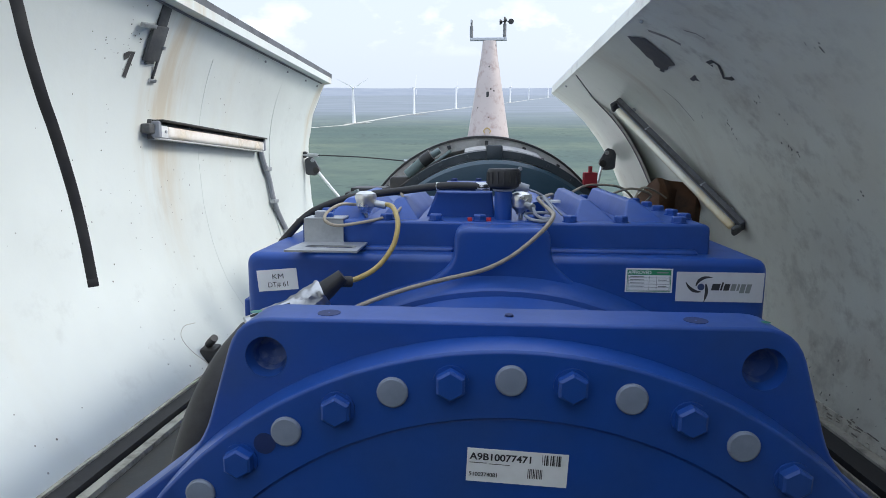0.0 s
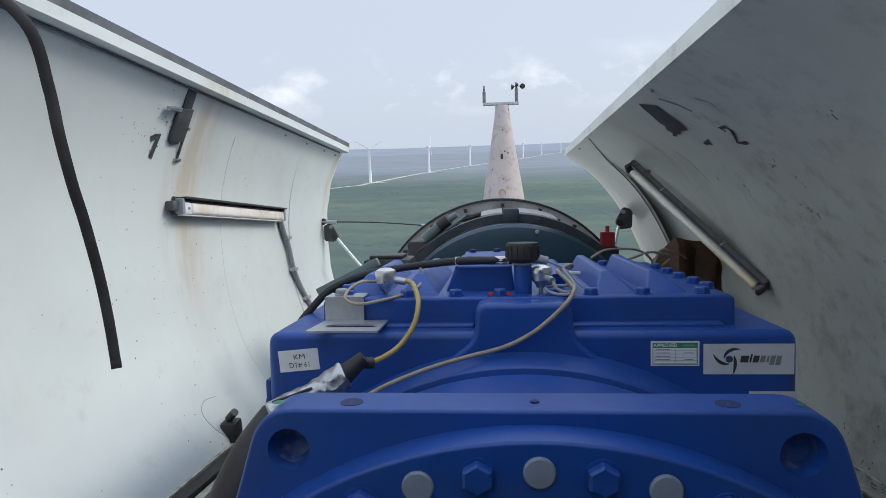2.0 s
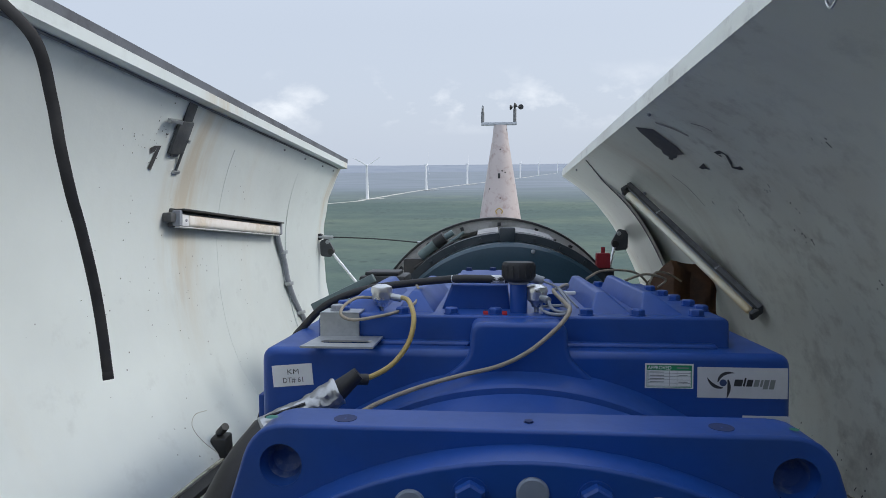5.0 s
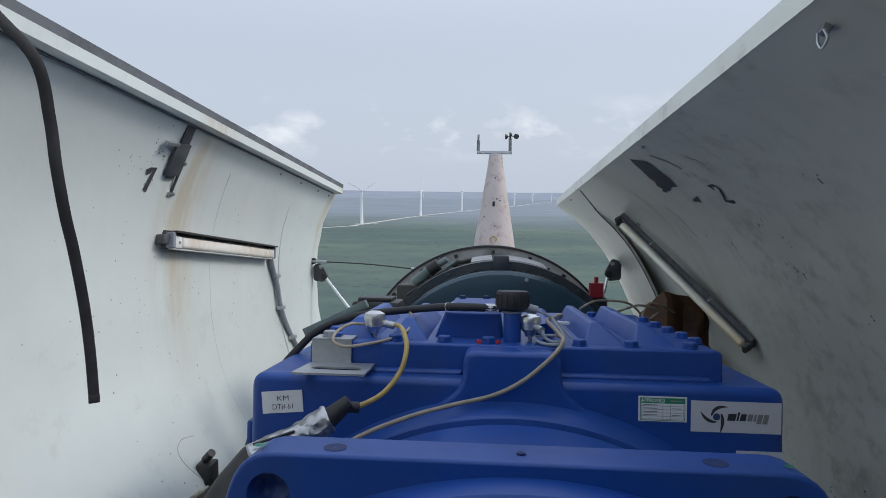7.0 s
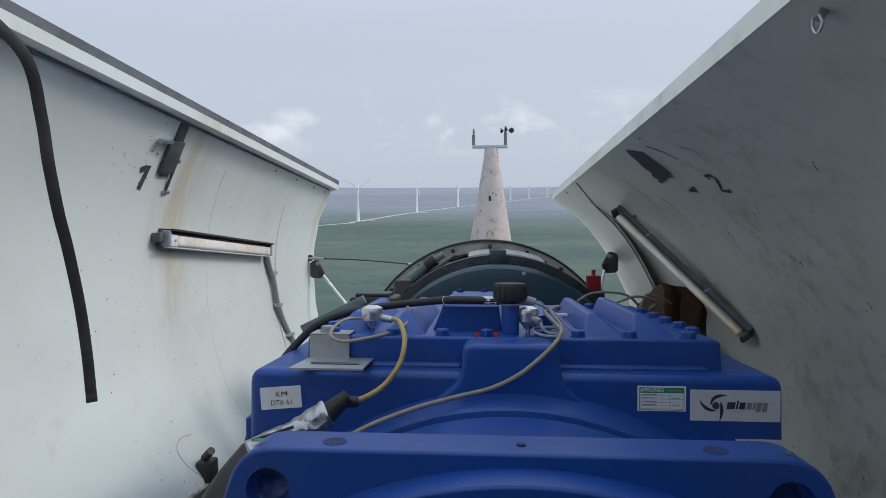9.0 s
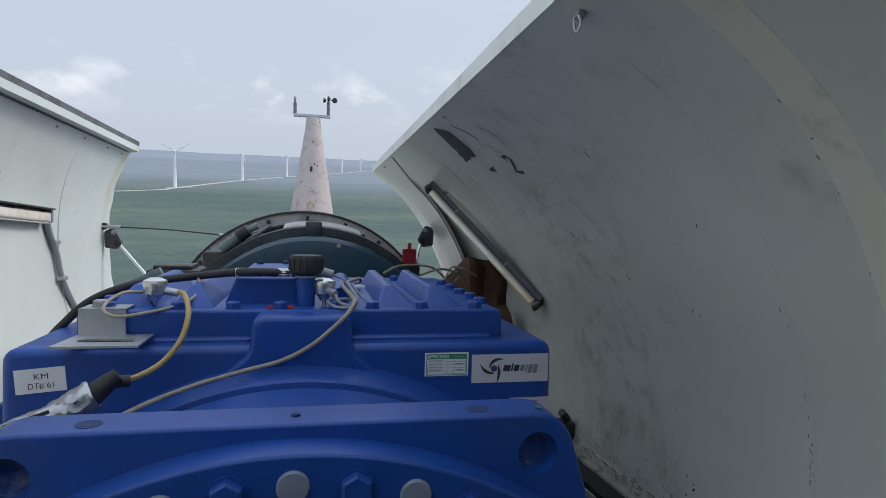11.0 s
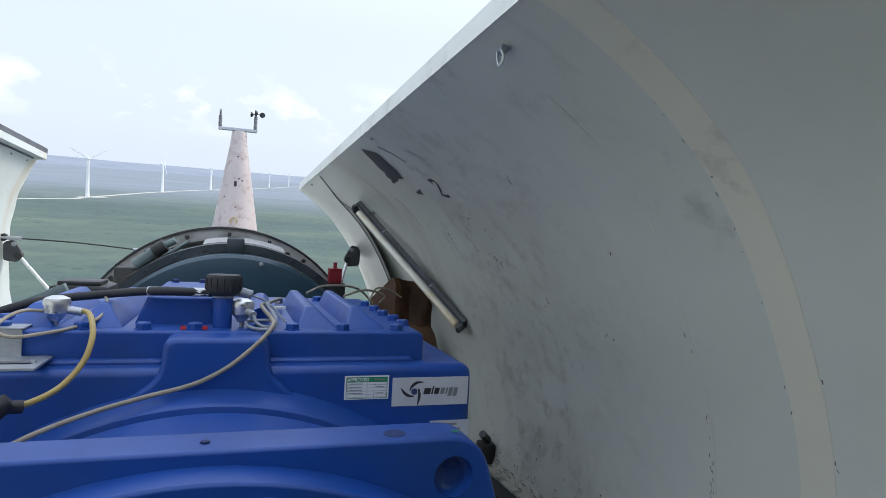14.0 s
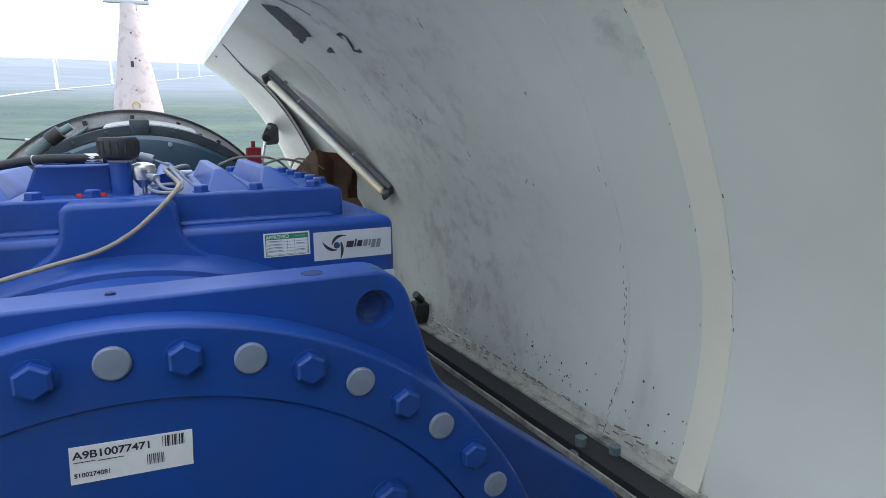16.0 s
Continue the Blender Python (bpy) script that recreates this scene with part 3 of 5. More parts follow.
WORLD = Matrix.Identity(4)
for side, gel, label in ((-1, GEL_L, "open white fibreglass nacelle cover half with rust runs, swung upright"), (1, GEL_R, "open white fibreglass nacelle cover half with scuffs, leaning inwards")):
    c = thing("nacelle_cover", cover(side, 2.5, 0.0), label, "nacelle cover", "two halves of the nacelle cover", WORLD)
    lip = 0.07 if side > 0 else 0.003
    part("panel", skin(side, 1.237, 4.96, -0.02, 1, 0, -0.022, 60, 30, lambda y, k=lip: -k * min(1.0, max(0.0, (y - 3.45) / 0.75)) ** 1.3 - (0.004 if y > 4.2 else 0.0)), gel, c)
    part("rear_lip", skin(side, 4.25, 5.0, 0.34 if side > 0 else 0.0, 1, 0, -0.016, 14, 30, None, 0.02), gel, c)
    part("nose_panel", skin(side, -1.1, 1.233, -0.02, 1.12, 0.006, -0.022, 20, 26), NOSE_GEL, c)
    part("joint_strip", skin(side, 1.192, 1.272, 0, 1.0, 0.0075, 0.0003, 2, 30), SEAM, c, "yellowed laminate joint strip")
        # free edge: a turned flange and a seal
    bm = bmesh.new()
    prev = None
    for i in range(61):
        y = -1.0 + 5.98 * i / 60
        p, q = cover(side, y, 1.0), cover(side, y, 0.99)
        d = (p - q).normalized()
        n = (cover(side, y, 0.99, 0.02) - q).normalized()
        if side > 0:
            d2 = (Vector((0.10, 0, 1.0))).normalized()
            ring = [p + n * 0.004, p + n * 0.004 + d2 * 0.055, p - n * 0.02 + d2 * 0.055, p - n * 0.02]
        else:
            ring = [p - d * 0.052 + n * 0.002, p - d * 0.048 + n * 0.058, p + n * 0.034, p - n * 0.022]
        ring = [bm.verts.new(r) for r in ring]
        if prev:
            for k in range(4):
                bm.faces.new((prev[k], prev[(k + 1) % 4], ring[(k + 1) % 4], ring[k]))
        else:
            bm.faces.new(ring)
        prev = ring
    bm.faces.new(prev)
    bmesh.ops.recalc_face_normals(bm, faces=bm.faces)
    part("edge_flange", bm, gel, c)
    if side < 0:
        bm = bmesh.new()
        prev = None
        for y in np.linspace(-1.0, 5.0, 40):
            p = cover(-1, y, 1.0)
            d = (p - cover(-1, y, 0.99)).normalized()
            n = (cover(-1, y, 0.99, 0.02) - cover(-1, y, 0.99)).normalized()
            ring = [bm.verts.new(q) for q in (p + d * 0.0015 + n * 0.030, p + d * 0.040 + n * 0.012, p + d * 0.045 - n * 0.004, p + d * 0.0015 - n * 0.006)]
            if prev:
                for k in range(4):
                    bm.faces.new((prev[k], prev[(k + 1) % 4], ring[(k + 1) % 4], ring[k]))
            else:
                bm.faces.new(ring)
            prev = ring
        bm.faces.new(prev)
        bmesh.ops.recalc_face_normals(bm, faces=bm.faces)
        part("edge_seal", bm, SEAL_SHADE_GREY, c, "dark grey weathered edge seal")
        seam = [cover(-1, y, 1.0) - (cover(-1, y, 1.0) - cover(-1, y, 0.99)).normalized() * 0.057 + (cover(-1, y, 0.99, 0.02) - cover(-1, y, 0.99)).normalized() * 0.012 for y in np.linspace(-1.0, 4.9, 24)]
        part("flange_seam", tube(seam, 0.0055, 6, 1.0, 2), SEAL_SHADE_GREY, c, "dark seam under the flange")
    if side > 0:
        part("foot_sealant", skin(1, 1.20, 2.86, 0.0, 0.019, 0.0040, 0.0003, 60, 3), FOOT_CREAM, c, "cracked dirty cream sealant along the foot")
        # added web behind the lip, keeps outside light out of the cavity
        part("rear_gap_block", skin(1, 4.90, 4.93, 0, 0.85, -0.017, -0.075, 1, 26), gel, c)
        # thin dark tube that stands in for the shade in the lip's crease
        line = [cover(1, 4.25 - 0.28 * max(0.0, (s - 0.86) / 0.13) ** 1.5, s, 0.001) for s in np.linspace(0.345, 0.99, 24)]
        part("crease_shade_line", tube(line, 0.0032, 6, 1.0, 2), SEAL_SHADE_GREY, c, "dark line put in as the crease's shade before the rear lip")
    # hairline laminate rib across the panel
    for y in (1.53,) if side > 0 else (3.36,):
        line = [cover(side, y + 0.012 * noise.noise((s * 9, y, 0)), s, -0.0035) for s in np.linspace(0.06, 0.9, 16)]
        part("laminate_rib", tube(line, 0.0055, 6, 1.0, 3), gel, c)
    for y in (3.9, 4.25, 4.6, 4.85) if side < 0 else (2.62, 4.4):
        m, p = cover_frame(side, y, 0.955 if side < 0 else 0.985)
        part("edge_screw", hex_bolt(p, m.to_3x3().col[2], 0.007, 0.010, False), GALV, c)

# lower tub, beds and rails that the covers close on
base_line = lambda side, y: cover(side, y, 0.0)


def sweep(side, x0, x1, z0, z1, y0=-1.1, y1=4.95, n=24, wobble=0.0):
    """A bar along the hinge line; x inwards from it, z up from it."""
    bm = bmesh.new()
    prev = None
    for i in range(n + 1):
        y = y0 + (y1 - y0) * i / n
        b = base_line(side, y)
        w = wobble * noise.noise((y * 6, side, x0 * 30))
        ring = [bm.verts.new((b.x - side * (x + w), y, b.z + z)) for x, z in ((x0, z0), (x1, z0), (x1, z1), (x0, z1))]
        if prev:
            for k in range(4):
                bm.faces.new((prev[k], prev[(k + 1) % 4], ring[(k + 1) % 4], ring[k]))
        else:
            bm.faces.new(ring)
        prev = ring
    bm.faces.new(prev)
    bmesh.ops.recalc_face_normals(bm, faces=bm.faces)
    return bm


for side, nm in ((-1, "wall_left"), (1, "wall_right")):
    solo(nm, sweep(side, -0.03, 0.0, -1.15, -0.012), GEL_OUT, "lower fibreglass tub side of the nacelle", "nacelle wall", base=WORLD, kind="structure")
    e = (0.036, 0.118, 0.126, 0.134) if side > 0 else (0.010, 0.072, 0.078, 0.112)
    solo("sealing_ledge", sweep(side, -0.004, e[0], -0.03, -0.004, wobble=0.006, n=60), CREAM, "dirty cream sealant ledge under the cover", "ledge", base=WORLD)
    solo("rubber_seal", sweep(side, e[0] + 0.002, e[1], -0.060, -0.012, wobble=0.003, n=60), RUBBER, "black rubber seal along the tub edge", "seal", base=WORLD)
    solo("rail_bead", sweep(side, e[2], e[3], -0.07, -0.030, wobble=0.004, n=60), CREAM, "pale dirty bead between seal and rail", "trim", base=WORLD)
    solo("bed_rail", sweep(side, e[3] + 0.006, 0.285 if side > 0 else 0.25, -0.14, -0.045), BLACK_IRON, "dark painted steel bed rail with worn edges", "rail", base=WORLD)
    solo("rail_trim", sweep(side, 0.291 if side > 0 else 0.256, 0.31 if side > 0 else 0.28, -0.15, -0.050, wobble=0.010, n=80), CREAM, "pale chipped strip beside the bed rail", "trim", base=WORLD)
solo("floor", box(-1.4, 1.4, -1.1, 4.9, -1.2, -1.1), BLACK_IRON, "dark oily nacelle floor", "floor", base=WORLD, kind="structure")
# unseen wall, added and kept dark so less light reaches the gearbox front
solo("wall_front_light_block", box(-1.4, 1.4, -1.2, -1.12, -1.2, 2.13), BLACK_IRON, "unseen dark wall added across the nose to hold light off the gearbox", "nacelle wall", base=WORLD, kind="structure")
solo("tower", lathe([(2.1, GROUND_Z), (1.9, GROUND_Z + 8), (1.15, -1.45), (1.15, -1.22)], (0, 1.6, 0), "z", 32), WHITE_FAR, "white steel turbine tower under the nacelle", "tower", base=WORLD, kind="structure")
# unseen roof, added to cut the sky light that falls in from behind
solo("ceiling_light_block", box(-1.42, 1.42, -1.2, -0.6, 2.14, 2.20), GEL_OUT, "unseen white roof added over the nose to block sky light", "nacelle roof", base=WORLD, kind="structure")
solo("machine_bed", box(-0.95, 0.95, 0.2, 3.6, -1.95, -0.95, 0.03), BLACK_IRON, "dark cast machine bed under the gearbox and generator", "machine bed")

# ---- gearbox ----
RC, ZC = 0.736, -0.736               # bolt circle
gear = thing("gearbox", (0, 0.6, -0.95), "large royal blue enamelled gearbox on the machine bed", "gearbox")
cen = (0, 0, ZC)
part("ring_flange", lathe([(0.672, 0.055), (0.672, 0.0), (0.778, 0.0), (0.782, 0.002), (0.7845, 0.005), (0.785, 0.011), (0.790, 0.068)], cen, "y", 96, closed=False), BLUE, gear)
part("end_cover", lathe([(0.01, 0.005), (0.60, 0.005), (0.666, 0.0055), (0.6706, 0.0085), (0.6706, 0.05)], cen, "y", 96), BLUE, gear)
half = [(0.0, 0.076), (0.47, 0.076), (0.545, -0.165), (0.70, -0.288), (1.03, -0.545), (1.03, -0.80), (0.80, -0.95), (0.0, -1.50)]
outline = rounded(half[1:-1] + [(-x, z) for x, z in reversed(half[1:-1])], 0.06, 6)
part("torque_plate", prism(outline, 0.062, 0.156, 0.007, [(0.42, 0.006, 0.037), (-0.42, 0.006, 0.037)]), BLUE, gear)
for sx in (-1, 1):
    part("lifting_eye", lathe([(0.0365, 0.064), (0.031, 0.082), (0.030, 0.15)], (sx * 0.42, 0, 0.006), "y", 24, closed=False), BLUE, gear, "worn lifting eye with bare metal")
    part("lifting_eye_wear", lathe([(0.0335, 0.078), (0.031, 0.084), (0.026, 0.098), (0.001, 0.104)], (sx * 0.42, 0, 0.006), "y", 24, closed=False), EYE_WEAR, gear, "scraped blue paint")
    # not cut: flat ring and disc with a hole's shade as their colour
    part("threaded_hole", lathe([(0.016, 0.0766), (0.020, 0.0768), (0.021, 0.07)], (sx * 0.317, 0.102, 0), "z", 24, closed=False), BLUE_DARK, gear)
    part("hole_shade_disc", lathe([(0.0165, 0.0764), (0.002, 0.0764)], (sx * 0.317, 0.102, 0), "z", 24, closed=False), BLUE_DARK, gear)
    part("paint_dab", lathe([(0.011 if sx < 0 else 0.008, 0.0006), (0.001, 0.0012)], (sx * 0.448 if sx < 0 else 0.432, 0.10, 0.0758), "z", 9), TAPE_GREEN, gear, "green paint dab")
part("plug_screw", hex_bolt((0, 0.106, 0.0755), (0, 0, 1), 0.008, 0.004), BLUE_DARK, gear)
for k in range(24):
    a = radians(15 * k)
    x, z = RC * math.sin(a), ZC + RC * math.cos(a)
    if z > -1.45:
        part("bolt_cap", lathe([(0.0255, 0.001), (0.0255, -0.004), (0.0225, -0.0065), (0.001, -0.0075)], (x, 0, z), "y", 24), CAP_BLUE, gear, "round blue-grey plastic cap")
    a = radians(15 * k + 7.5)
    x, z = RC * math.sin(a), ZC + RC * math.cos(a)
    if z > -1.45:
        part("flange_bolt", hex_bolt((x, 0.001, z), (0, -1, 0), 0.0262, 0.022), BLUE, gear)
# flat disc, the hole's shade is only its dark colour
part("dowel_hole", lathe([(0.0185, -0.0008), (0.0185, 0.002)], (-0.406, 0, -0.122), "y", 20), BLUE_DARK, gear)
for sx in (-1, 1):
    part("cover_bolt", hex_bolt((sx * 0.416, 0.006, -0.335), (0, -1, 0), 0.032, 0.026), BLUE, gear)

# drum between plate and main casing
part("neck_drum", lathe([(0.66, 0.10), (0.70, 0.15), (0.72, 0.20), (0.742, 0.40), (0.758, 0.468), (0.756, 0.474), (0.738, 0.478), (0.738, 0.492), (0.764, 0.497), (0.772, 0.505), (0.782, 0.54), (0.802, 0.585)], cen, "y", 96), BLUE, gear)
# main casing
case = rounded([(-0.650, 0.100), (0.650, 0.100), (0.655, -0.70), (0.50, -1.05), (-0.50, -1.05), (-0.655, -0.70)], 0.035, 5)
part("casing", prism(case, 0.57, 1.62, 0.020), BLUE, gear)
part("side_pad", box(-0.672, -0.652, 0.60, 0.72, -0.22, -0.03, 0.006), BLUE, gear)
# middle rib that runs up into the lid
rib = [(-0.115, 0.172), (0.120, 0.172), (0.125, 0.085), (0.20, 0.020), (0.34, -0.06), (-0.34, -0.06), (-0.20, 0.020), (-0.118, 0.085)]
part("middle_rib", prism(rounded(rib, 0.03, 4), 0.556, 0.70, 0.014), BLUE, gear)
for sx, x0 in ((-1, -0.118), (1, 0.122)):
    xs = sorted((x0, sx * 0.505))
    part("lid_shoulder", prism(rounded([(xs[0], 0.092), (xs[1], 0.092), (xs[1] + (0.0 if sx < 0 else -0.01), 0.112), (xs[0], 0.112)], 0.008, 2), 0.622, 0.68, 0.012), BLUE, gear)
# lid
lid_out = rounded([(-0.522, 0.090), (0.532, 0.090), (0.530, 0.168), (0.518, 0.176), (-0.508, 0.176), (-0.520, 0.168)], 0.006, 2)
part("lid", prism(lid_out, 0.640, 1.50, 0.008), BLUE, gear)


def ridge(x0, x1, peak, y0, y1, z, h):
    """A cast ridge with a sloping nose."""
    bm = bmesh.new()
    a = [bm.verts.new(p) for p in ((x0, y0, z), (x1, y0 - 0.012, z), (peak + 0.012, y0 + 0.075, z + h), (peak - 0.012, y0 + 0.075, z + h))]
    b = [bm.verts.new(p) for p in ((x0, y1, z), (x1, y1, z), (peak + 0.012, y1, z + h), (peak - 0.012, y1, z + h))]
    bm.faces.new(a), bm.faces.new(b)
    for i in range(4):
        bm.faces.new((a[i], a[(i + 1) % 4], b[(i + 1) % 4], b[i]))
    bmesh.ops.recalc_face_normals(bm, faces=bm.faces)
    bmesh.ops.bevel(bm, geom=list(bm.edges), offset=0.006, segments=2, affect="EDGES", profile=0.5)
    return bm


for x0, x1, pk, y1 in ((0.195, 0.305, 0.235, 1.28), (0.325, 0.435, 0.360, 1.30), (-0.325, -0.215, -0.275, 1.25), (-0.47, -0.36, -0.415, 1.22)):
    part("cast_ridge", ridge(x0, x1, pk, 0.695, y1, 0.174, 0.052), BLUE, gear)
part("round_boss", rod((0.105, 0.80, 0.190), (0.115, 1.10, 0.205), 0.026, 18), BLUE, gear)
for x in (-0.46, -0.30, -0.17, -0.054, 0.085, 0.181, 0.312, 0.46):
    part("lid_bolt", hex_bolt((x, 0.672, 0.175), (0, 0, 1), 0.0185, 0.018), BLUE, gear)
for x, y in ((0.500, 0.76), (0.500, 0.87), (0.495, 0.99), (0.495, 1.12), (0.49, 1.26), (-0.49, 0.80), (-0.49, 0.95), (-0.49, 1.12), (0.335, 1.40), (0.12, 1.42), (0.25, 1.42)):
    part("lid_bolt", hex_bolt((x, y, 0.175), (0, 0, 1), 0.0185, 0.018), BLUE, gear)
for x in (-0.079, -0.030):
    part("paint_mark", box(x - 0.007, x + 0.006, 0.6515, 0.6535, 0.177, 0.187, 0.002), RED_MARK, gear, "red paint mark")
tower = part("inspection_tower", prism([(-0.205, 0.17), (-0.012, 0.17), (-0.020, 0.246), (-0.175, 0.246)], 0.76, 1.12, 0.010), BLUE, gear)
hatch = part("inspection_hatch", box(-0.165, 0.02, 0.80, 1.14, 0.247, 0.256, 0.003), BLUE, gear, "flat blue hatch plate")
for x, y in ((-0.14, 0.83), (-0.14, 1.11), (-0.06, 1.12), (0.0, 1.11)):
    part("hatch_bolt", hex_bolt((x, y, 0.256), (0, 0, 1), 0.011, 0.010), BLUE_DARK, gear)
part("filler_pipe", rod((0.008, 0.71, 0.17), (0.008, 0.71, 0.262), 0.0235, 20), BLUE, gear)

# labels on the gearbox
FRONT = lambda x, y, z, roll=0.0: pose(x, y, z, 90, roll, 0)
lab = thing("serial_label", (0.013, 0, -0.152), "white paper part label with printed code and barcodes", "label")
lm = FRONT(0.013, 0.0042, -0.152, 2.6)


def sticker(name, w, h, m, mat, parent, label=""):
    bm = box(-w / 2, w / 2, -h / 2, h / 2, -0.0006, 0.0006)
    bm.transform(m)
    return part(name, bm, mat, parent, label)


def put_text(text, size, m, x, y, mat, parent, bold=0.0, width=None):
    ob = write(text, size, m @ Matrix.Translation((x, y, 0.0012)), mat, parent, "lettering", bold, width)
    ob.location = -OFFSET[parent.name]


sticker("paper", 0.165, 0.058, lm, PAPER, lab)
put_text("A9B10077471", 0.0165, lm, -0.078, 0.010, INK, lab, 0.0004, 0.101)
put_text("5100274081", 0.0098, lm, -0.078, -0.019, INK, lab, 0.0002, 0.046)
rects = [(0.040 + 0.0033 * i, 0.008, 0.0408 + 0.0033 * i + 0.0009 * (i % 3), 0.026) for i in range(10)]
part("barcode", bars(rects, lm @ Matrix.Translation((0, 0, 0.0011))), INK, lab)
rects = [(0.018 + 0.0028 * i, -0.017, 0.0190 + 0.0028 * i + 0.0006 * (i % 2), 0.0) for i in range(9)]
rects += [(-0.078, 0.004, -0.05, 0.0052), (-0.046, 0.003, -0.012, 0.0042)]
part("barcode", bars(rects, lm @ Matrix.Translation((0, 0, 0.0011))), INK, lab)

km = thing("unit_label", (-0.568, 0.566, 0.030), "small white paper label with black letters", "label")
kmm = FRONT(-0.568, 0.5685, 0.030, -5.0)
sticker("paper", 0.104, 0.055, kmm, PAPER, km)
put_text("KM", 0.0185, kmm, -0.014, 0.003, INK, km, 0.0, 0.029)
put_text("DT# 61", 0.0185, kmm, -0.027, -0.018, INK, km, 0.0, 0.052)

ap = thing("approval_label", (0.364, 0.566, 0.045), "white and green approval sticker with a ruled table", "label")
apm = FRONT(0.364, 0.5685, 0.045, 0)
sticker("paper", 0.114, 0.060, apm, PAPER, ap)
part("green_header", bars([(-0.053, 0.0135, 0.053, 0.0265), (-0.053, -0.027, -0.0515, 0.0135), (0.0515, -0.027, 0.053, 0.0135), (-0.053, -0.0278, 0.053, -0.0265)], apm @ Matrix.Translation((0, 0, 0.0009))), INK_GREEN, ap)
put_text("APPROVED", 0.0125, apm, -0.051, 0.0160, PAPER, ap, 0.0002, 0.056)
lines = [(-0.050, y, 0.050, y + 0.0009) for y in (0.0065, -0.0015, -0.0095, -0.0175, -0.025)] + [(x, -0.025, x + 0.0009, 0.0115) for x in (-0.050, 0.0, 0.018, 0.049)]
lines += [(-0.046, y + 0.002, -0.012, y + 0.004) for y in (0.0065, -0.0015, -0.0095, -0.0175)] + [(0.022, y + 0.002, 0.043, y + 0.004) for y in (-0.0015, -0.0175)] + [(0.018, 0.0185, 0.046, 0.0215)]
part("table_ruling", bars(lines, apm @ Matrix.Translation((0, 0, 0.0013))), INK_GREY, ap)

wi = thing("maker_plate", (0.535, 0.566, 0.031), "silver-grey maker's plate with a dark swirl emblem", "sign plate")
wim = FRONT(0.535, 0.5685, 0.031, 0)
sticker("plate", 0.209, 0.074, wim, PLATE, wi)
# emblem: a hub with three curved blades
em = wim @ Matrix.Translation((-0.045, 0.0, 0.0012))
bm = bmesh.new()
for a, b, c in (((-0.037, 0.012), (-0.024, -0.014), (0.0, -0.012)), ((0.026, 0.024), (-0.006, 0.028), (-0.012, 0.002)), ((0.009, -0.037), (0.018, -0.012), (0.011, 0.008))):
    a, b, c = Vector(a), Vector(b), Vector(c)
    prev = None
    for i in range(13):
        t = i / 12
        p, d = a * (1 - t) ** 2 + b * 2 * t * (1 - t) + c * t * t, ((b - a) * (1 - t) + (c - b) * t).normalized()
        n2 = Vector((-d.y, d.x)) * (0.0036 * math.sin(math.pi * min(1.0, t * 0.9 + 0.02)) + 0.0004)
        pair = [bm.verts.new(em @ Vector((*(p + n2), 0))), bm.verts.new(em @ Vector((*(p - n2), 0)))]
        if prev:
            bm.faces.new((prev[0], prev[1], pair[1], pair[0]))
        prev = pair
part("emblem_blades", bm, INK, wi)
bm = bmesh.new()
bmesh.ops.create_circle(bm, cap_ends=True, segments=20, radius=0.0085, matrix=em @ Matrix.Translation((0, 0, 0.0004)))
part("emblem_hub", bm, INK_BLUE, wi)
slant = wim @ Matrix.Translation((0, 0, 0.0012)) @ Matrix(((1, 0.22, 0, 0), (0, 1, 0, 0), (0, 0, 1, 0), (0, 0, 0, 1)))
part("wordmark", bars([(-0.019, -0.008, 0.0, 0.0085), (0.0025, -0.008, 0.007, 0.0125), (0.010, -0.008, 0.0235, 0.0085)], slant), INK, wi, "dark brand lettering as plain blocks")
part("wordmark", bars([(0.027, -0.008, 0.0385, 0.0085), (0.0415, -0.008, 0.047, 0.0085), (0.0495, -0.014, 0.061, 0.0085), (0.0635, -0.014, 0.075, 0.0085)], slant), INK_GREY, wi, "grey brand lettering as plain blocks")
sm = thing("small_plate", (0.59, 0.566, -0.072), "small pale data plate", "sign plate")
smm = FRONT(0.592, 0.5685, -0.073, 0)
sticker("plate", 0.11, 0.05, smm, PLATE, sm)
part("print_bars", bars([(-0.05, 0.012, 0.02, 0.017), (-0.05, 0.0, 0.03, 0.004)], smm @ Matrix.Translation((0, 0, 0.0012))), INK_GREY, sm)

# ---- on the gearbox ----
br = thing("slotted_bracket", (-0.45, 0.70, 0.10), "folded galvanised steel bracket with a long slot", "bracket")
bm = bmesh.new()
out = [(-0.524, 0.492), (-0.346, 0.492), (-0.346, 0.632), (-0.512, 0.632)]
slot = [(-0.425 + (0.048 if math.cos(t) > 0 else -0.046) + 0.018 * math.cos(t), 0.555 + 0.018 * math.sin(t)) for t in np.linspace(0.01, 2 * math.pi - 0.02, 22)]
es = []
for loop in (out, slot):
    vs = [bm.verts.new((x, y, 0.116)) for x, y in loop]
    es += [bm.edges.new((vs[i], vs[(i + 1) % len(vs)])) for i in range(len(vs))]
bmesh.ops.triangle_fill(bm, use_beauty=True, use_dissolve=True, edges=es)
for v in [g for g in bmesh.ops.extrude_face_region(bm, geom=list(bm.faces))["geom"] if isinstance(g, bmesh.types.BMVert)]:
    v.co.z = 0.121
bmesh.ops.recalc_face_normals(bm, faces=bm.faces)
part("shelf_plate", bm, GALV, br)
part("upright_plate", box(-0.512, -0.408, 0.6265, 0.6315, 0.118, 0.183, 0.002), GALV, br)
part("top_tab", box(-0.512, -0.408, 0.6265, 0.70, 0.1775, 0.183, 0.002), GALV, br)
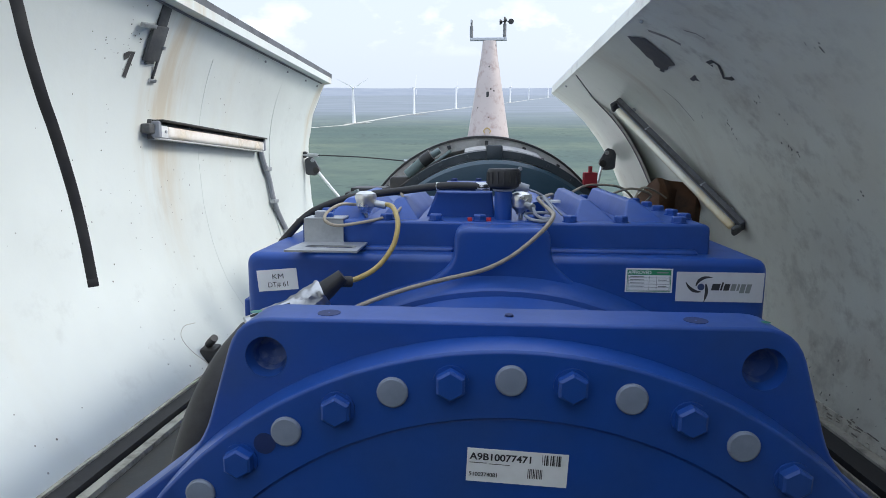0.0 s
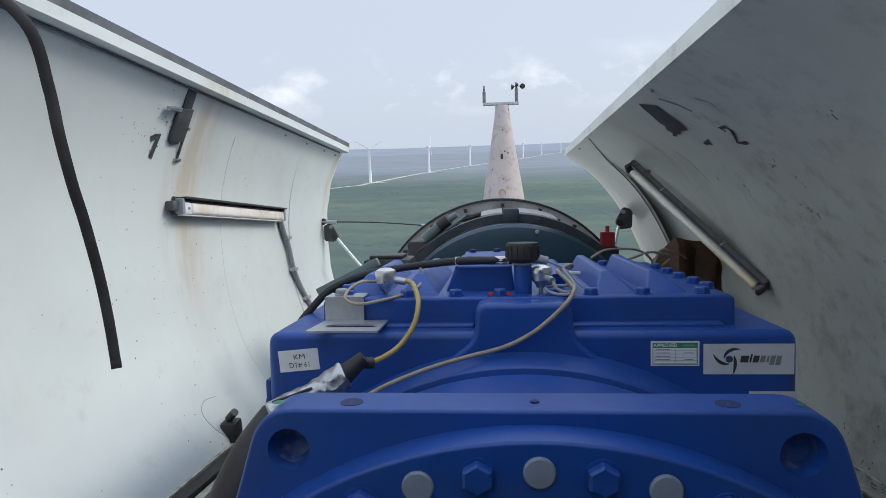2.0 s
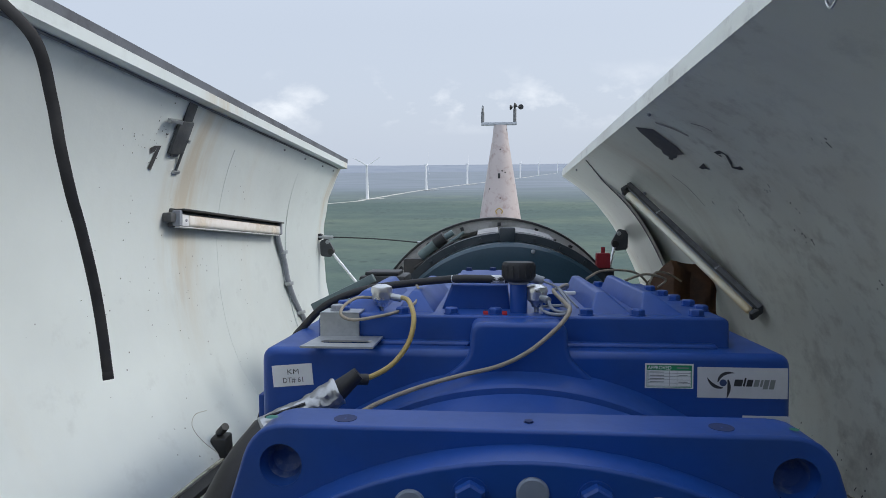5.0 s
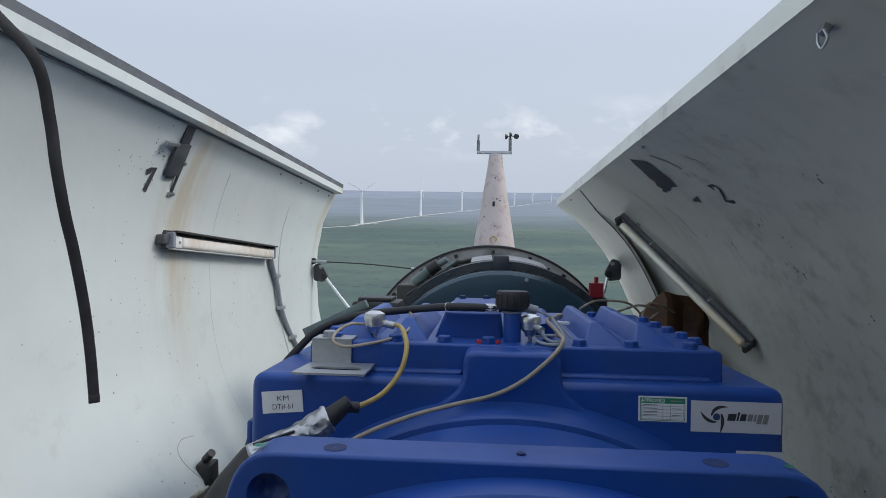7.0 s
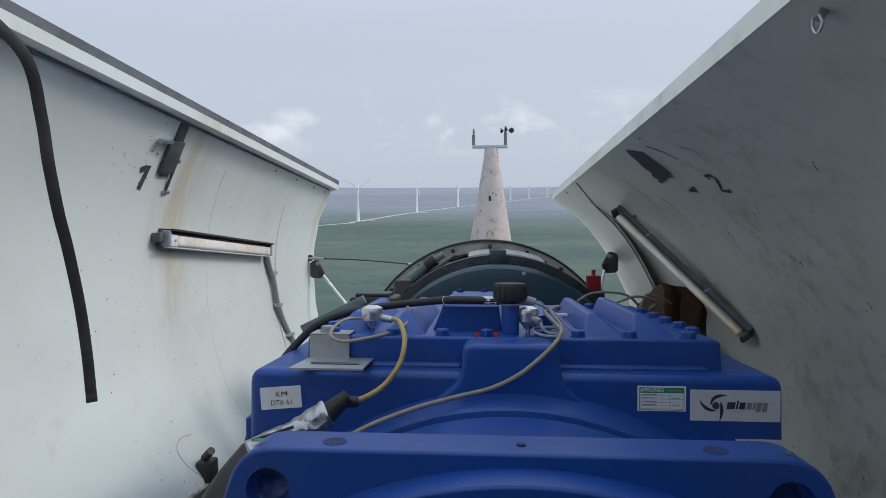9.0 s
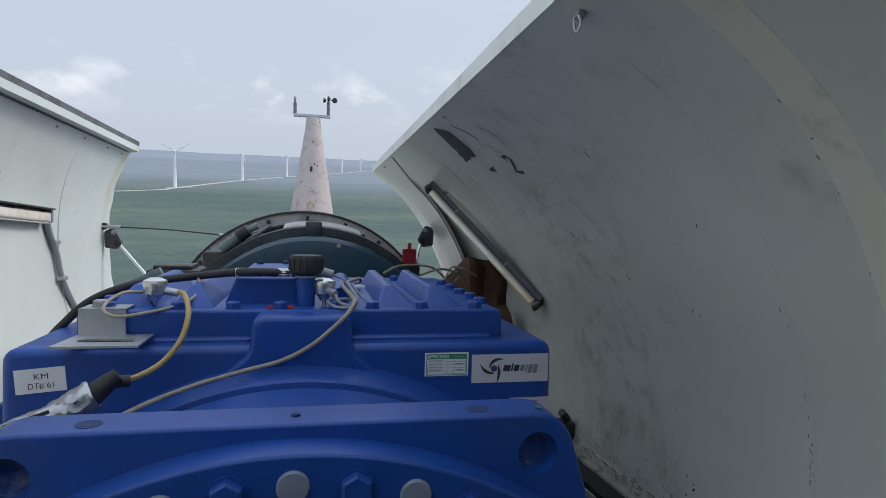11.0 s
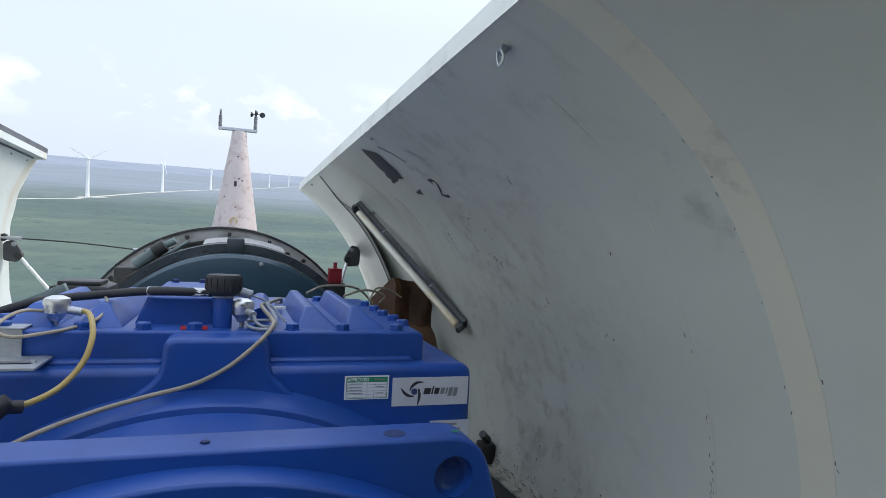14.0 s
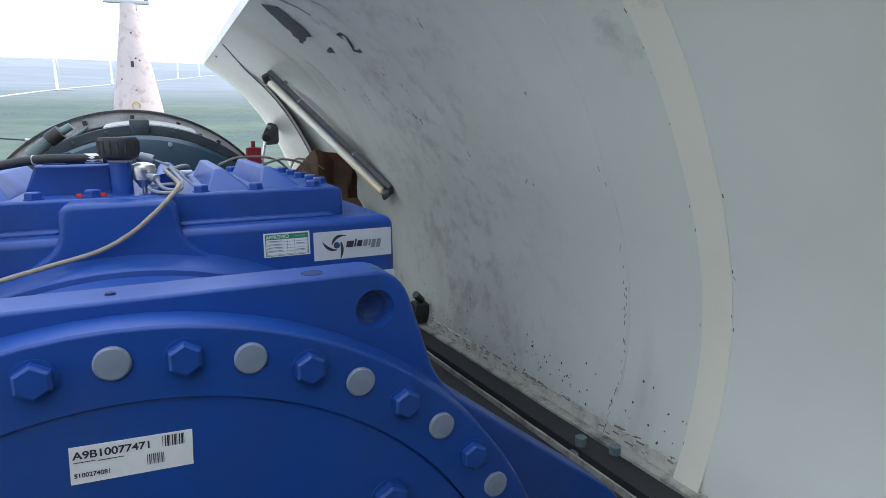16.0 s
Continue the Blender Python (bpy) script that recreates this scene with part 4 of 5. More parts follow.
part("tab_bolt", hex_bolt((-0.475, 0.665, 0.183), (0, 0, 1), 0.017, 0.016), CAP_GREY, br)


def sensor_head(x, y, z0, z1, label, lean):
    s = thing("temperature_sensor", (x, y, z0), label, "sensor", "sensor heads on the gearbox")
    part("stem", rod((x, y, z0), (x, y, z1 - 0.02), 0.006, 12), GALV, s)
    part("hex_nut", hex_bolt((x, y, z0 + 0.012), (0, 0, 1), 0.013, 0.016, False), GALV, s)
    part("head", lathe([(0.012, -0.034), (0.016, -0.024), (0.026, -0.014), (0.028, 0.004), (0.026, 0.006)], (x, y, z1), "z", 24), STEEL, s)
    part("head_cap", lathe([(0.029, 0.004), (0.030, 0.010), (0.027, 0.020), (0.014, 0.026), (0.001, 0.027)], (x, y, z1), "z", 24), STEEL, s, "domed screw cap")
    part("cable_gland", rod((x + lean[0] * 0.02, y + lean[1] * 0.02, z1 - 0.006), (x + lean[0] * 0.055, y + lean[1] * 0.055, z1 - 0.012), 0.010, 12), GALV, s)
    return s


sensor_head(-0.364, 0.715, 0.175, 0.222, "small metal sensor head with screw cap on a stem", (1.0, -0.1))
sensor_head(0.056, 0.715, 0.175, 0.224, "small metal sensor head beside the black breather", (0.5, -0.8))
bt = thing("breather_cap", (0.008, 0.71, 0.262), "ribbed black plastic breather cap on the filler pipe", "breather")
part("cap", lathe([(0.030, 0.258), (0.040, 0.264), (0.043, 0.270), (0.043, 0.306), (0.040, 0.311), (0.001, 0.312)], (0.008, 0.71, 0), "z", 32), RUBBER, bt)
part("collar", lathe([(0.026, 0.252), (0.028, 0.254), (0.028, 0.260), (0.02, 0.262)], (0.008, 0.71, 0), "z", 24), CAP_GREY, bt, "grey collar")
for k in range(16):
    a = 2 * math.pi * k / 16
    part("grip_rib", rod((0.008 + 0.043 * math.cos(a), 0.71 + 0.043 * math.sin(a), 0.272), (0.008 + 0.043 * math.cos(a), 0.71 + 0.043 * math.sin(a), 0.303), 0.003, 6), RUBBER, bt)
pl = thing("cable_plug", (0.06, 0.80, 0.25), "small pale cable plug behind the breather", "plug")
part("body", rod((0.045, 0.79, 0.262), (0.080, 0.785, 0.252), 0.013, 12), CAP_GREY, pl)
part("lead", tube([(0.080, 0.785, 0.252), (0.12, 0.78, 0.235), (0.15, 0.76, 0.205), (0.17, 0.74, 0.185)], 0.003, 8), CAP_GREY, pl)

solo("yellow_cable", tube([(-0.309, 0.712, 0.213), (-0.285, 0.66, 0.213), (-0.266, 0.60, 0.200), (-0.254, 0.545, 0.175), (-0.262, 0.51, 0.130), (-0.295, 0.48, 0.085), (-0.335, 0.44, 0.065), (-0.362, 0.41, 0.065)], 0.0064, 10), YELLOW, "thick yellow sensor cable looping down the casing", "cable")
solo("loop_cable", tube([(-0.392, 0.71, 0.212), (-0.425, 0.68, 0.215), (-0.450, 0.64, 0.200), (-0.452, 0.61, 0.180), (-0.42, 0.60, 0.168), (-0.37, 0.62, 0.172), (-0.31, 0.66, 0.182), (-0.275, 0.72, 0.196), (-0.27, 0.79, 0.218), (-0.285, 0.845, 0.236)], 0.0042, 8), TAN, "thin grey looped sensor lead", "cable")
solo("tan_cable", tube([(-0.40, 0.33, -0.022), (-0.32, 0.40, 0.012), (-0.225, 0.47, 0.035), (-0.135, 0.52, 0.050), (-0.045, 0.537, 0.070), (0.020, 0.530, 0.104), (0.068, 0.526, 0.143), (0.105, 0.535, 0.178), (0.128, 0.585, 0.200), (0.128, 0.66, 0.205), (0.105, 0.75, 0.228), (0.125, 0.84, 0.225), (0.165, 0.95, 0.226), (0.18, 1.10, 0.20), (0.175, 1.25, 0.182)], 0.0054, 10), TAN, "braided grey-tan cable draped across the gearbox front", "cable")
solo("coiled_lead", tube([(0.084, 0.667, 0.212), (0.092, 0.655, 0.195), (0.112, 0.650, 0.186), (0.134, 0.66, 0.188), (0.128, 0.69, 0.196), (0.09, 0.70, 0.195), (0.065, 0.68, 0.192), (0.085, 0.65, 0.182), (0.125, 0.645, 0.182), (0.140, 0.68, 0.20), (0.118, 0.75, 0.235)], 0.0042, 8), CAP_GREY, "thin grey sensor lead in a loose coil", "cable")
solo("cable_tag", box(0.140, 0.172, 0.80, 0.807, 0.213, 0.222, 0.002), PAPER, "white tie tag on the cables", "tag")

hs = thing("black_hose", (-0.70, 1.0, -0.05), "thick black hose over the gearbox lid with white marker bands", "hose")
hose_line = [(-0.73, 0.55, -0.45), (-0.74, 0.80, -0.15), (-0.68, 0.86, 0.035), (-0.615, 0.86, 0.120), (-0.56, 0.86, 0.170), (-0.49, 0.86, 0.203), (-0.42, 0.86, 0.222), (-0.29, 0.85, 0.240), (-0.16, 0.74, 0.262), (-0.05, 0.73, 0.262), (-0.02, 0.73, 0.262)]
part("hose", tube(hose_line, 0.0112, 12), RUBBER, hs)
part("marker_band", tube([(-0.172, 0.7475, 0.2605), (-0.14, 0.7395, 0.2618), (-0.108, 0.735, 0.262)], 0.0120, 12), PAPER, hs, "white marker sleeve")
part("marker_band", tube([(-0.066, 0.7312, 0.262), (-0.028, 0.730, 0.262)], 0.0120, 12), PAPER, hs, "white marker sleeve")

tp = thing("taped_joint", (-0.45, 0.36, 0.0), "silver-taped hose joint with a black cable boot", "pipe joint")
bm = tube([(-0.548, 0.312, -0.020), (-0.515, 0.333, -0.008), (-0.48, 0.352, 0.006), (-0.425, 0.38, 0.028), (-0.405, 0.388, 0.040)], 0.031, 18, 0.8, 9)
for v in bm.verts:
    q = v.co
    v.co = q + Vector((noise.noise(q * 60), noise.noise(q * 60 + Vector((7, 0, 0))), noise.noise(q * 45 + Vector((0, 9, 0))))) * 0.0045
part("sleeve", bm, TAPE_SILVER, tp, "crumpled silver tape")
part("tape_slit", tube([(-0.535, 0.292, 0.012), (-0.50, 0.312, 0.020), (-0.462, 0.334, 0.030)], 0.003, 6), RUBBER, tp, "dark slit in the tape")
bm = tube([(-0.462, 0.366, 0.006), (-0.44, 0.374, 0.020), (-0.415, 0.384, 0.036), (-0.402, 0.389, 0.043)], 0.0335, 20, 0.9, 8)
for v in bm.verts:
    v.co += Vector((noise.noise(v.co * 70), noise.noise(v.co * 70 + Vector((3, 0, 0))), noise.noise(v.co * 70 + Vector((0, 5, 0))))) * 0.005
part("clamp", bm, TAPE_SILVER, tp, "silver tape collar")
part("boot", rod((-0.408, 0.388, 0.040), (-0.360, 0.401, 0.080), 0.0245, 14, 0.016), RUBBER, tp, "black rubber boot")
part("boot_tip", rod((-0.378, 0.40, 0.066), (-0.345, 0.42, 0.062), 0.013, 12), RUBBER, tp)

dh = thing("damper_hose", (-0.78, 0.3, -0.5), "fat black rubber hose beside the torque plate", "hose")
part("hose", tube([(-0.60, 0.50, -0.10), (-0.630, 0.40, -0.155), (-0.665, 0.33, -0.26), (-0.69, 0.29, -0.42), (-0.70, 0.27, -0.75)], 0.053, 16), RUBBER, dh)

# ---- generator and tail ----
gen = thing("generator", (0, 2.9, -0.95), "dark teal round generator housing behind the gearbox", "generator")
gc = (0.03, 0, -0.487)
part("housing", lathe([(0.05, 2.585), (0.70, 2.59), (0.765, 2.60), (0.783, 2.625), (0.785, 3.1)], gc, "y", 96), TEAL, gen)
part("end_ring", lathe([(0.79, 2.92), (0.79, 2.90), (0.838, 2.90), (0.842, 3.02), (0.79, 3.04)], gc, "y", 96, closed=False), RING_DARK, gen, "dark slate end ring")
part("ring_lug", box(-0.020, 0.080, 2.86, 3.0, 0.29, 0.385, 0.012), RING_DARK, gen)
part("housing_bolt", hex_bolt((0.17, 2.587, 0.25), (0, -1, 0), 0.011, 0.012), GALV, gen)
for k in range(9):
    a = radians(-48 + 12 * k)
    part("ring_stud", hex_bolt((0.03 + 0.815 * math.sin(a), 2.90, -0.487 + 0.815 * math.cos(a)), (0, -1, 0), 0.010, 0.014), RING_DARK, gen)

tail = thing("tail_cone", (0, 4.4, -1.4), "white fibreglass nacelle tail with a dark rim", "nacelle tail")
tc = (-0.03, 0, -0.513)
part("shell", lathe([(0.935, 3.62), (0.958, 3.60), (0.962, 3.70), (0.95, 4.3), (0.90, 4.9), (0.72, 5.6), (0.40, 6.0), (0.02, 6.15)], tc, "y", 72, closed=False), GEL_OUT, tail)
part("liner", lathe([(0.93, 3.62), (0.92, 4.2), (0.85, 4.8), (0.02, 4.85)], tc, "y", 72, closed=False), GEL_OUT, tail)
part("rim", lathe([(0.950, 3.56), (0.966, 3.56), (0.970, 3.60), (0.950, 3.615)], tc, "y", 96, closed=False), BLACK_IRON, tail, "black rubber rim")
part("inner_ring", lathe([(0.86, 3.64), (0.878, 3.60), (0.950, 3.575), (0.950, 3.60)], tc, "y", 72, closed=False), DIRTY_GEL, tail, "grimy grey inner ring")
for a0, a1 in ((-13, -3.5), (3.5, 21)):
    bm = bmesh.new()
    prev = None
    for a in np.linspace(radians(a0), radians(a1), 12):
        row = [bm.verts.new((gc[0] + r * math.sin(a), y, gc[2] + r * math.cos(a))) for r, y in ((0.846, 3.06), (0.872, 3.46), (0.866, 3.47), (0.838, 3.06))]
        if prev:
            for k in range(4):
                bm.faces.new((prev[k], prev[(k + 1) % 4], row[(k + 1) % 4], row[k]))
        else:
            bm.faces.new(row)
        prev = row
    bm.faces.new(prev)
    bmesh.ops.recalc_face_normals(bm, faces=bm.faces)
    part("cowl_strip", bm, COWL, tail, "pale fibreglass cowl strip")
for k in range(7):
    a = radians(-50 + 17 * k)
    r = 0.91
    part("rim_clip", box(-0.012, 0.012, 3.50, 3.56, -0.008, 0.02), BLACK_IRON, tail).matrix_local = Matrix.Translation(-Vector((0, 4.4, -1.4))) @ Matrix.Translation((tc[0] + r * math.sin(a), 0, tc[2] + r * math.cos(a))) @ pose(0, 0, 0, 0, math.degrees(a), 0)

INSTR = plain("weathered_instrument_grey", (0.13, 0.135, 0.14), 0.5, worn=(0.3, 0.3, 0.3), scale=30, amount=0.6)
ms = thing("weather_mast", (0, 5.0, 0.38), "tapered rust-spotted white weather mast on the tail", "mast")
part("cone", lathe([(0.215, 0.34), (0.196, 0.475), (0.077, 1.22), (0.063, 1.345), (0.02, 1.35)], (0.012, 5.0, 0), "z", 40), MASTSKIN, ms)
part("crossbar", box(-0.170, 0.170, 4.982, 5.018, 1.350, 1.378, 0.004), GALV, ms)
part("vane_post", rod((-0.157, 5.0, 1.378), (-0.157, 5.0, 1.48), 0.016, 14), INSTR, ms)
part("wind_vane", box(-0.161, -0.153, 4.93, 5.12, 1.50, 1.53, 0.002), GALV, ms)
part("vane_head", rod((-0.157, 5.0, 1.47), (-0.157, 5.0, 1.535), 0.010, 12), INSTR, ms)
part("cup_post", rod((0.150, 5.0, 1.378), (0.150, 5.0, 1.50), 0.016, 14), INSTR, ms)
part("cup_rotor", rod((0.150, 5.0, 1.50), (0.150, 5.0, 1.535), 0.010, 12), BLACK_IRON, ms)
for k in range(3):
    a = radians(20 + 120 * k)
    cx, cy = 0.150 + 0.062 * math.cos(a), 5.0 + 0.062 * math.sin(a)
    part("cup_arm", rod((0.150, 5.0, 1.525), (cx, cy, 1.525), 0.004, 8), BLACK_IRON, ms)
    part("cup", lathe([(0.026, 0.0), (0.022, 0.014), (0.012, 0.024), (0.002, 0.028)], (cx, cy, 1.525), "x" if k else "y", 16), BLACK_IRON, ms)
part("eye_bolt", tube([(-0.022, 4.80, 0.50), (-0.030, 4.795, 0.525), (0.0, 4.79, 0.548), (0.030, 4.795, 0.525), (0.022, 4.80, 0.50)], 0.0055, 8), YELLOW, ms)
part("drain_spout", box(-0.012, 0.012, 4.86, 4.90, 0.83, 0.88, 0.004), BLACK_IRON, ms)

# ---- lamps on the covers ----
def strip_lamp(side, a, b, diffuser, label, wide=0.085):
    pa, pb = cover(side, *a), cover(side, *b)
    mid = tuple((i + j) / 2 for i, j in zip(a, b))
    nrm = -(cover(side, mid[0], mid[1], -1.0) - cover(side, mid[0], mid[1], 0.0))
    u = (pb - pa).normalized()
    w = (nrm - u * nrm.dot(u)).normalized()
    v = w.cross(u)
    hl = (pb - pa).length / 2
    sag = (cover(side, *mid) - (pa + pb) / 2).dot(-w)
    m = Matrix((u, v, w)).transposed().to_4x4()
    m.translation = (pa + pb) / 2
    t = new("strip_lamp")
    t.matrix_world = m
    tagged(t, label, "lamp", "strip lamps on the covers")
    up = 1 if v.z > 0 else -1
    part("tray", box(-hl, hl, -wide * 0.5, wide * 0.5, 0.0, 0.026, 0.004), TRAY_GREY, t, "grimy grey sheet metal tray")
    part("edge_strip", box(-hl * 0.99, hl * 0.99, up * wide * 0.42 - 0.004, up * wide * 0.42 + 0.004, 0.02, 0.080 if side < 0 else 0.034, 0.002), BLACK_IRON, t, "dark strip along the tray edge")
    lo, hi = sorted((-up * wide * 0.44, up * wide * (0.12 if side > 0 else 0.20)))
    part("diffuser", box(-hl * (0.86 if side < 0 else 0.94), hl * 0.95, lo, hi, 0.027, 0.062, 0.015, 4), diffuser, t)
    if side < 0:
        for e0, e1 in ((-0.96, -0.862), (0.952, 0.985)):
            part("lamp_socket", box(hl * e0, hl * e1, lo, hi, 0.024, 0.058, 0.006), PAPER, t, "white lamp holder")
        part("holder_screw", hex_bolt((-hl * 0.91, (lo + hi) / 2, 0.058), (0, 0, 1), 0.007, 0.006, False), GALV, t)
        part("lower_lip", box(-hl * 0.97, hl * 0.97, lo - 0.006, lo - 0.001, 0.02, 0.050, 0.001), PAPER, t, "white lower lip of the tray")
        part("cable_entry", box(-hl - 0.045, -hl - 0.001, lo * 0.6, hi * 1.2, 0.0, 0.045, 0.008), TRAY_GREY, t, "grimy cable entry block")
    lo, hi = sorted((up * wide * 0.24, up * wide * 0.30))
    part("tray_ridge", box(-hl * 0.95, hl * 0.95, lo, hi, 0.024, 0.036, 0.002), CAP_GREY, t, "bent edge of the tray")
    for e in (-1, 1):
        part("end_cap", box(e * hl * 0.990 - 0.012, e * hl * 0.990 + 0.012, -wide * 0.46, wide * 0.40, 0.022, 0.066, 0.010), TRAY_GREY if side > 0 else CAP_GREY, t)
        part("clip", box(e * hl * 0.45 - 0.006, e * hl * 0.45 + 0.006, -wide * 0.52, wide * 0.5, 0.0, 0.03, 0.002), GALV, t)
        ext = 0.10 + max(0.0, sag)
        part("stand_off", rod((e * hl * 0.8, 0, -ext), (e * hl * 0.8, 0, 0.002), 0.010, 10), GALV, t)
    return t


strip_lamp(-1, (2.92, 0.672), (4.04, 0.655), GLASSY, "white fluorescent strip lamp, unlit, on the cover")
strip_lamp(1, (3.82, 0.835), (3.07, 0.375), AMBER, "yellowed fluorescent strip lamp, unlit, hanging aslant", 0.07)
cd = thing("conduit", cover(-1, 4.3, 0.3), "grey cable conduit clipped down the cover", "conduit", base=WORLD)
part("pipe", tube([cover(-1, y, s, 0.016) for y, s in ((4.07, 0.635), (4.12, 0.58), (4.18, 0.52), (4.215, 0.43), (4.27, 0.35), (4.33, 0.28), (4.38, 0.22), (4.43, 0.15))], 0.017, 10), CAP_GREY, cd)
for y, s in ((4.165, 0.56), (4.22, 0.42), (4.33, 0.28)):
    m, p = cover_frame(-1, y, s)
    bm = box(-0.035, 0.035, -0.012, 0.012, 0.0, 0.037, 0.004)
    bm.transform(Matrix.Translation(p) @ m)
    part("clip", bm, GALV, cd)

# ---- painted marks and tape on the covers ----
def decal(name, side, loops, mat, label, category, off=0.003):
    """Flat patches that follow the cover; loops are polygons in (y, s)."""
    bm = bmesh.new()
    for lp in loops:
        bm.faces.new([bm.verts.new(cover(side, y, s, off)) for y, s in lp])
    bmesh.ops.remove_doubles(bm, verts=bm.verts, dist=1e-5)
    bmesh.ops.recalc_face_normals(bm, faces=bm.faces)
    return solo(name, bm, mat, label, category, base=WORLD)


def stroke(pts, w):
    """A ribbon of quads along a polyline in (y, s)."""
    p = [Vector((y, q * 1.6)) for y, q in pts]
    rims = []
    for i, c in enumerate(p):
        d = (p[min(i + 1, len(p) - 1)] - p[max(i - 1, 0)]).normalized() * w / 2
        rims.append(((c.x - d.y, (c.y + d.x) / 1.6), (c.x + d.y, (c.y - d.x) / 1.6)))
    return [[a[0], b[0], b[1], a[1]] for a, b in zip(rims, rims[1:])]


decal("stencil_figure", -1, stroke([(2.735, 0.79), (2.748, 0.82), (2.760, 0.85), (2.735, 0.842), (2.712, 0.834)], 0.024), PAINT_BLACK, "black painted figure one on the cover", "painted mark")
decal("stencil_figure", 1, stroke([(2.585, 0.827), (2.60, 0.838), (2.557, 0.837), (2.548, 0.824), (2.567, 0.809), (2.594, 0.793), (2.557, 0.786), (2.535, 0.786)], 0.016), PAINT_BLACK, "black painted figure two on the cover", "painted mark")
decal("black_patch", 1, [[(2.854, 0.980), (2.77, 0.953), (2.793, 0.917), (2.80, 0.89), (2.825, 0.864), (2.88, 0.870), (2.924, 0.863), (2.95, 0.866), (2.978, 0.860), (3.00, 0.870), (2.971, 0.873), (2.985, 0.889), (2.95, 0.900), (2.955, 0.915), (2.92, 0.941), (2.89, 0.965)]], TAPE_DARK, "torn dark tape patch on the cover", "tape")
decal("paint_smear", 1, stroke([(2.495, 0.922), (2.461, 0.904), (2.452, 0.886)], 0.007), SMEAR, "thin grey paint smear on the cover", "painted mark")
decal("paint_smear", 1, stroke([(2.68, 0.962), (2.64, 0.93), (2.62, 0.90)], 0.018), SMEAR, "broad grey paint smear on the cover", "painted mark")
decal("paint_smear", 1, [[(2.835, 0.819), (2.80, 0.822), (2.76, 0.825), (2.775, 0.814), (2.776, 0.804), (2.80, 0.811), (2.823, 0.810)]], TAPE_DARK, "dark torn tape scrap on the cover", "painted mark")
decal("paint_smear", 1, stroke([(3.154, 0.821), (3.135, 0.795), (3.12, 0.769), (3.105, 0.704)], 0.006), SMEAR, "long grey scratch on the cover", "painted mark")
rng = random.Random(5)
specks = []
for cy, cs, many in ((2.042, 0.80, 4), (2.49, 0.722, 5), (2.812, 0.677, 5), (2.48, 0.60, 6), (2.45, 0.591, 4), (2.43, 0.67, 3), (2.82, 0.655, 4), (2.98, 0.72, 2), (1.9, 0.45, 3), (1.75, 0.62, 2), (2.2, 0.5, 3)):
    for _ in range(many):                    # chips in loose clusters
        y, s = rng.gauss(cy, 0.018), rng.gauss(cs, 0.008)
        r, a = rng.uniform(0.002, 0.006), rng.uniform(0.3, 1.6)
        k = rng.choice((0.8, 1.2, 2.5))
        specks += stroke([(y, s), (y + r * math.cos(a) * k, s - r * math.sin(a) * k)], r * rng.uniform(0.5, 1.3))
for _ in range(120):
    y, s, r = rng.uniform(1.25, 2.9), abs(rng.gauss(0.0, 0.05)) + 0.004, rng.uniform(0.002, 0.006)
    specks += stroke([(y, s), (y + r, s + r * rng.uniform(-1, 1))], r)
tagged(decal("dirt_specks", 1, specks, PAINT_BLACK, "dark chips and specks on the cover", "dirt"), kind="stuff")
grime = []
for _ in range(45):
    u = min(0.6, abs(rng.gauss(0.0, 0.2)))
    y, r = 1.535 + 0.012 * noise.noise((u * 9, 1.53, 0)) + rng.gauss(0, 0.004), rng.uniform(0.002, 0.006)
    grime += stroke([(y, u), (y + rng.gauss(0, 0.002), u + r * 1.5)], r * 0.5)
for _ in range(18):
    u, r = rng.uniform(0.0, 0.85), rng.uniform(0.001, 0.003)
    y = (1.275 if rng.random() < 0.7 else 1.188) + rng.gauss(0, 0.003)
    grime += stroke([(y, u), (y + rng.gauss(0, 0.002), u + r * 2.2)], r)
for _ in range(90):
    u, r, y = (0.021 if rng.random() < 0.6 else 0.010) + rng.gauss(0, 0.003), rng.uniform(0.003, 0.012), rng.uniform(1.28, 2.8)
    grime += stroke([(y, u), (y + r * 3, u + rng.gauss(0, 0.001))], r * 0.4)
tagged(decal("grime_traces", 1, grime, CRACK, "brown-grey grime in the joints of the cover", "dirt", 0.0085), kind="stuff")
specks = []
for _ in range(30):
    y, s, r = rng.gauss(2.70, 0.07), rng.gauss(0.865, 0.035), rng.uniform(0.002, 0.006)
    specks += stroke([(y, s), (y + r, s + r * 0.4)], r)
for _ in range(60):
    y, s, r = rng.gauss(2.9, 0.35), rng.uniform(0.03, 0.75), rng.uniform(0.002, 0.005)
    specks += stroke([(y, s), (y + r, s + r * 0.4)], r)
tagged(decal("dirt_specks", -1, specks, PAINT_BLACK, "dark specks on the white cover", "dirt"), kind="stuff")

lt = thing("cover_latch", cover(-1, 2.9, 0.9), "black latch bracket hanging on the white cover", "latch", base=WORLD)
m, p = cover_frame(-1, 2.87, 0.892)
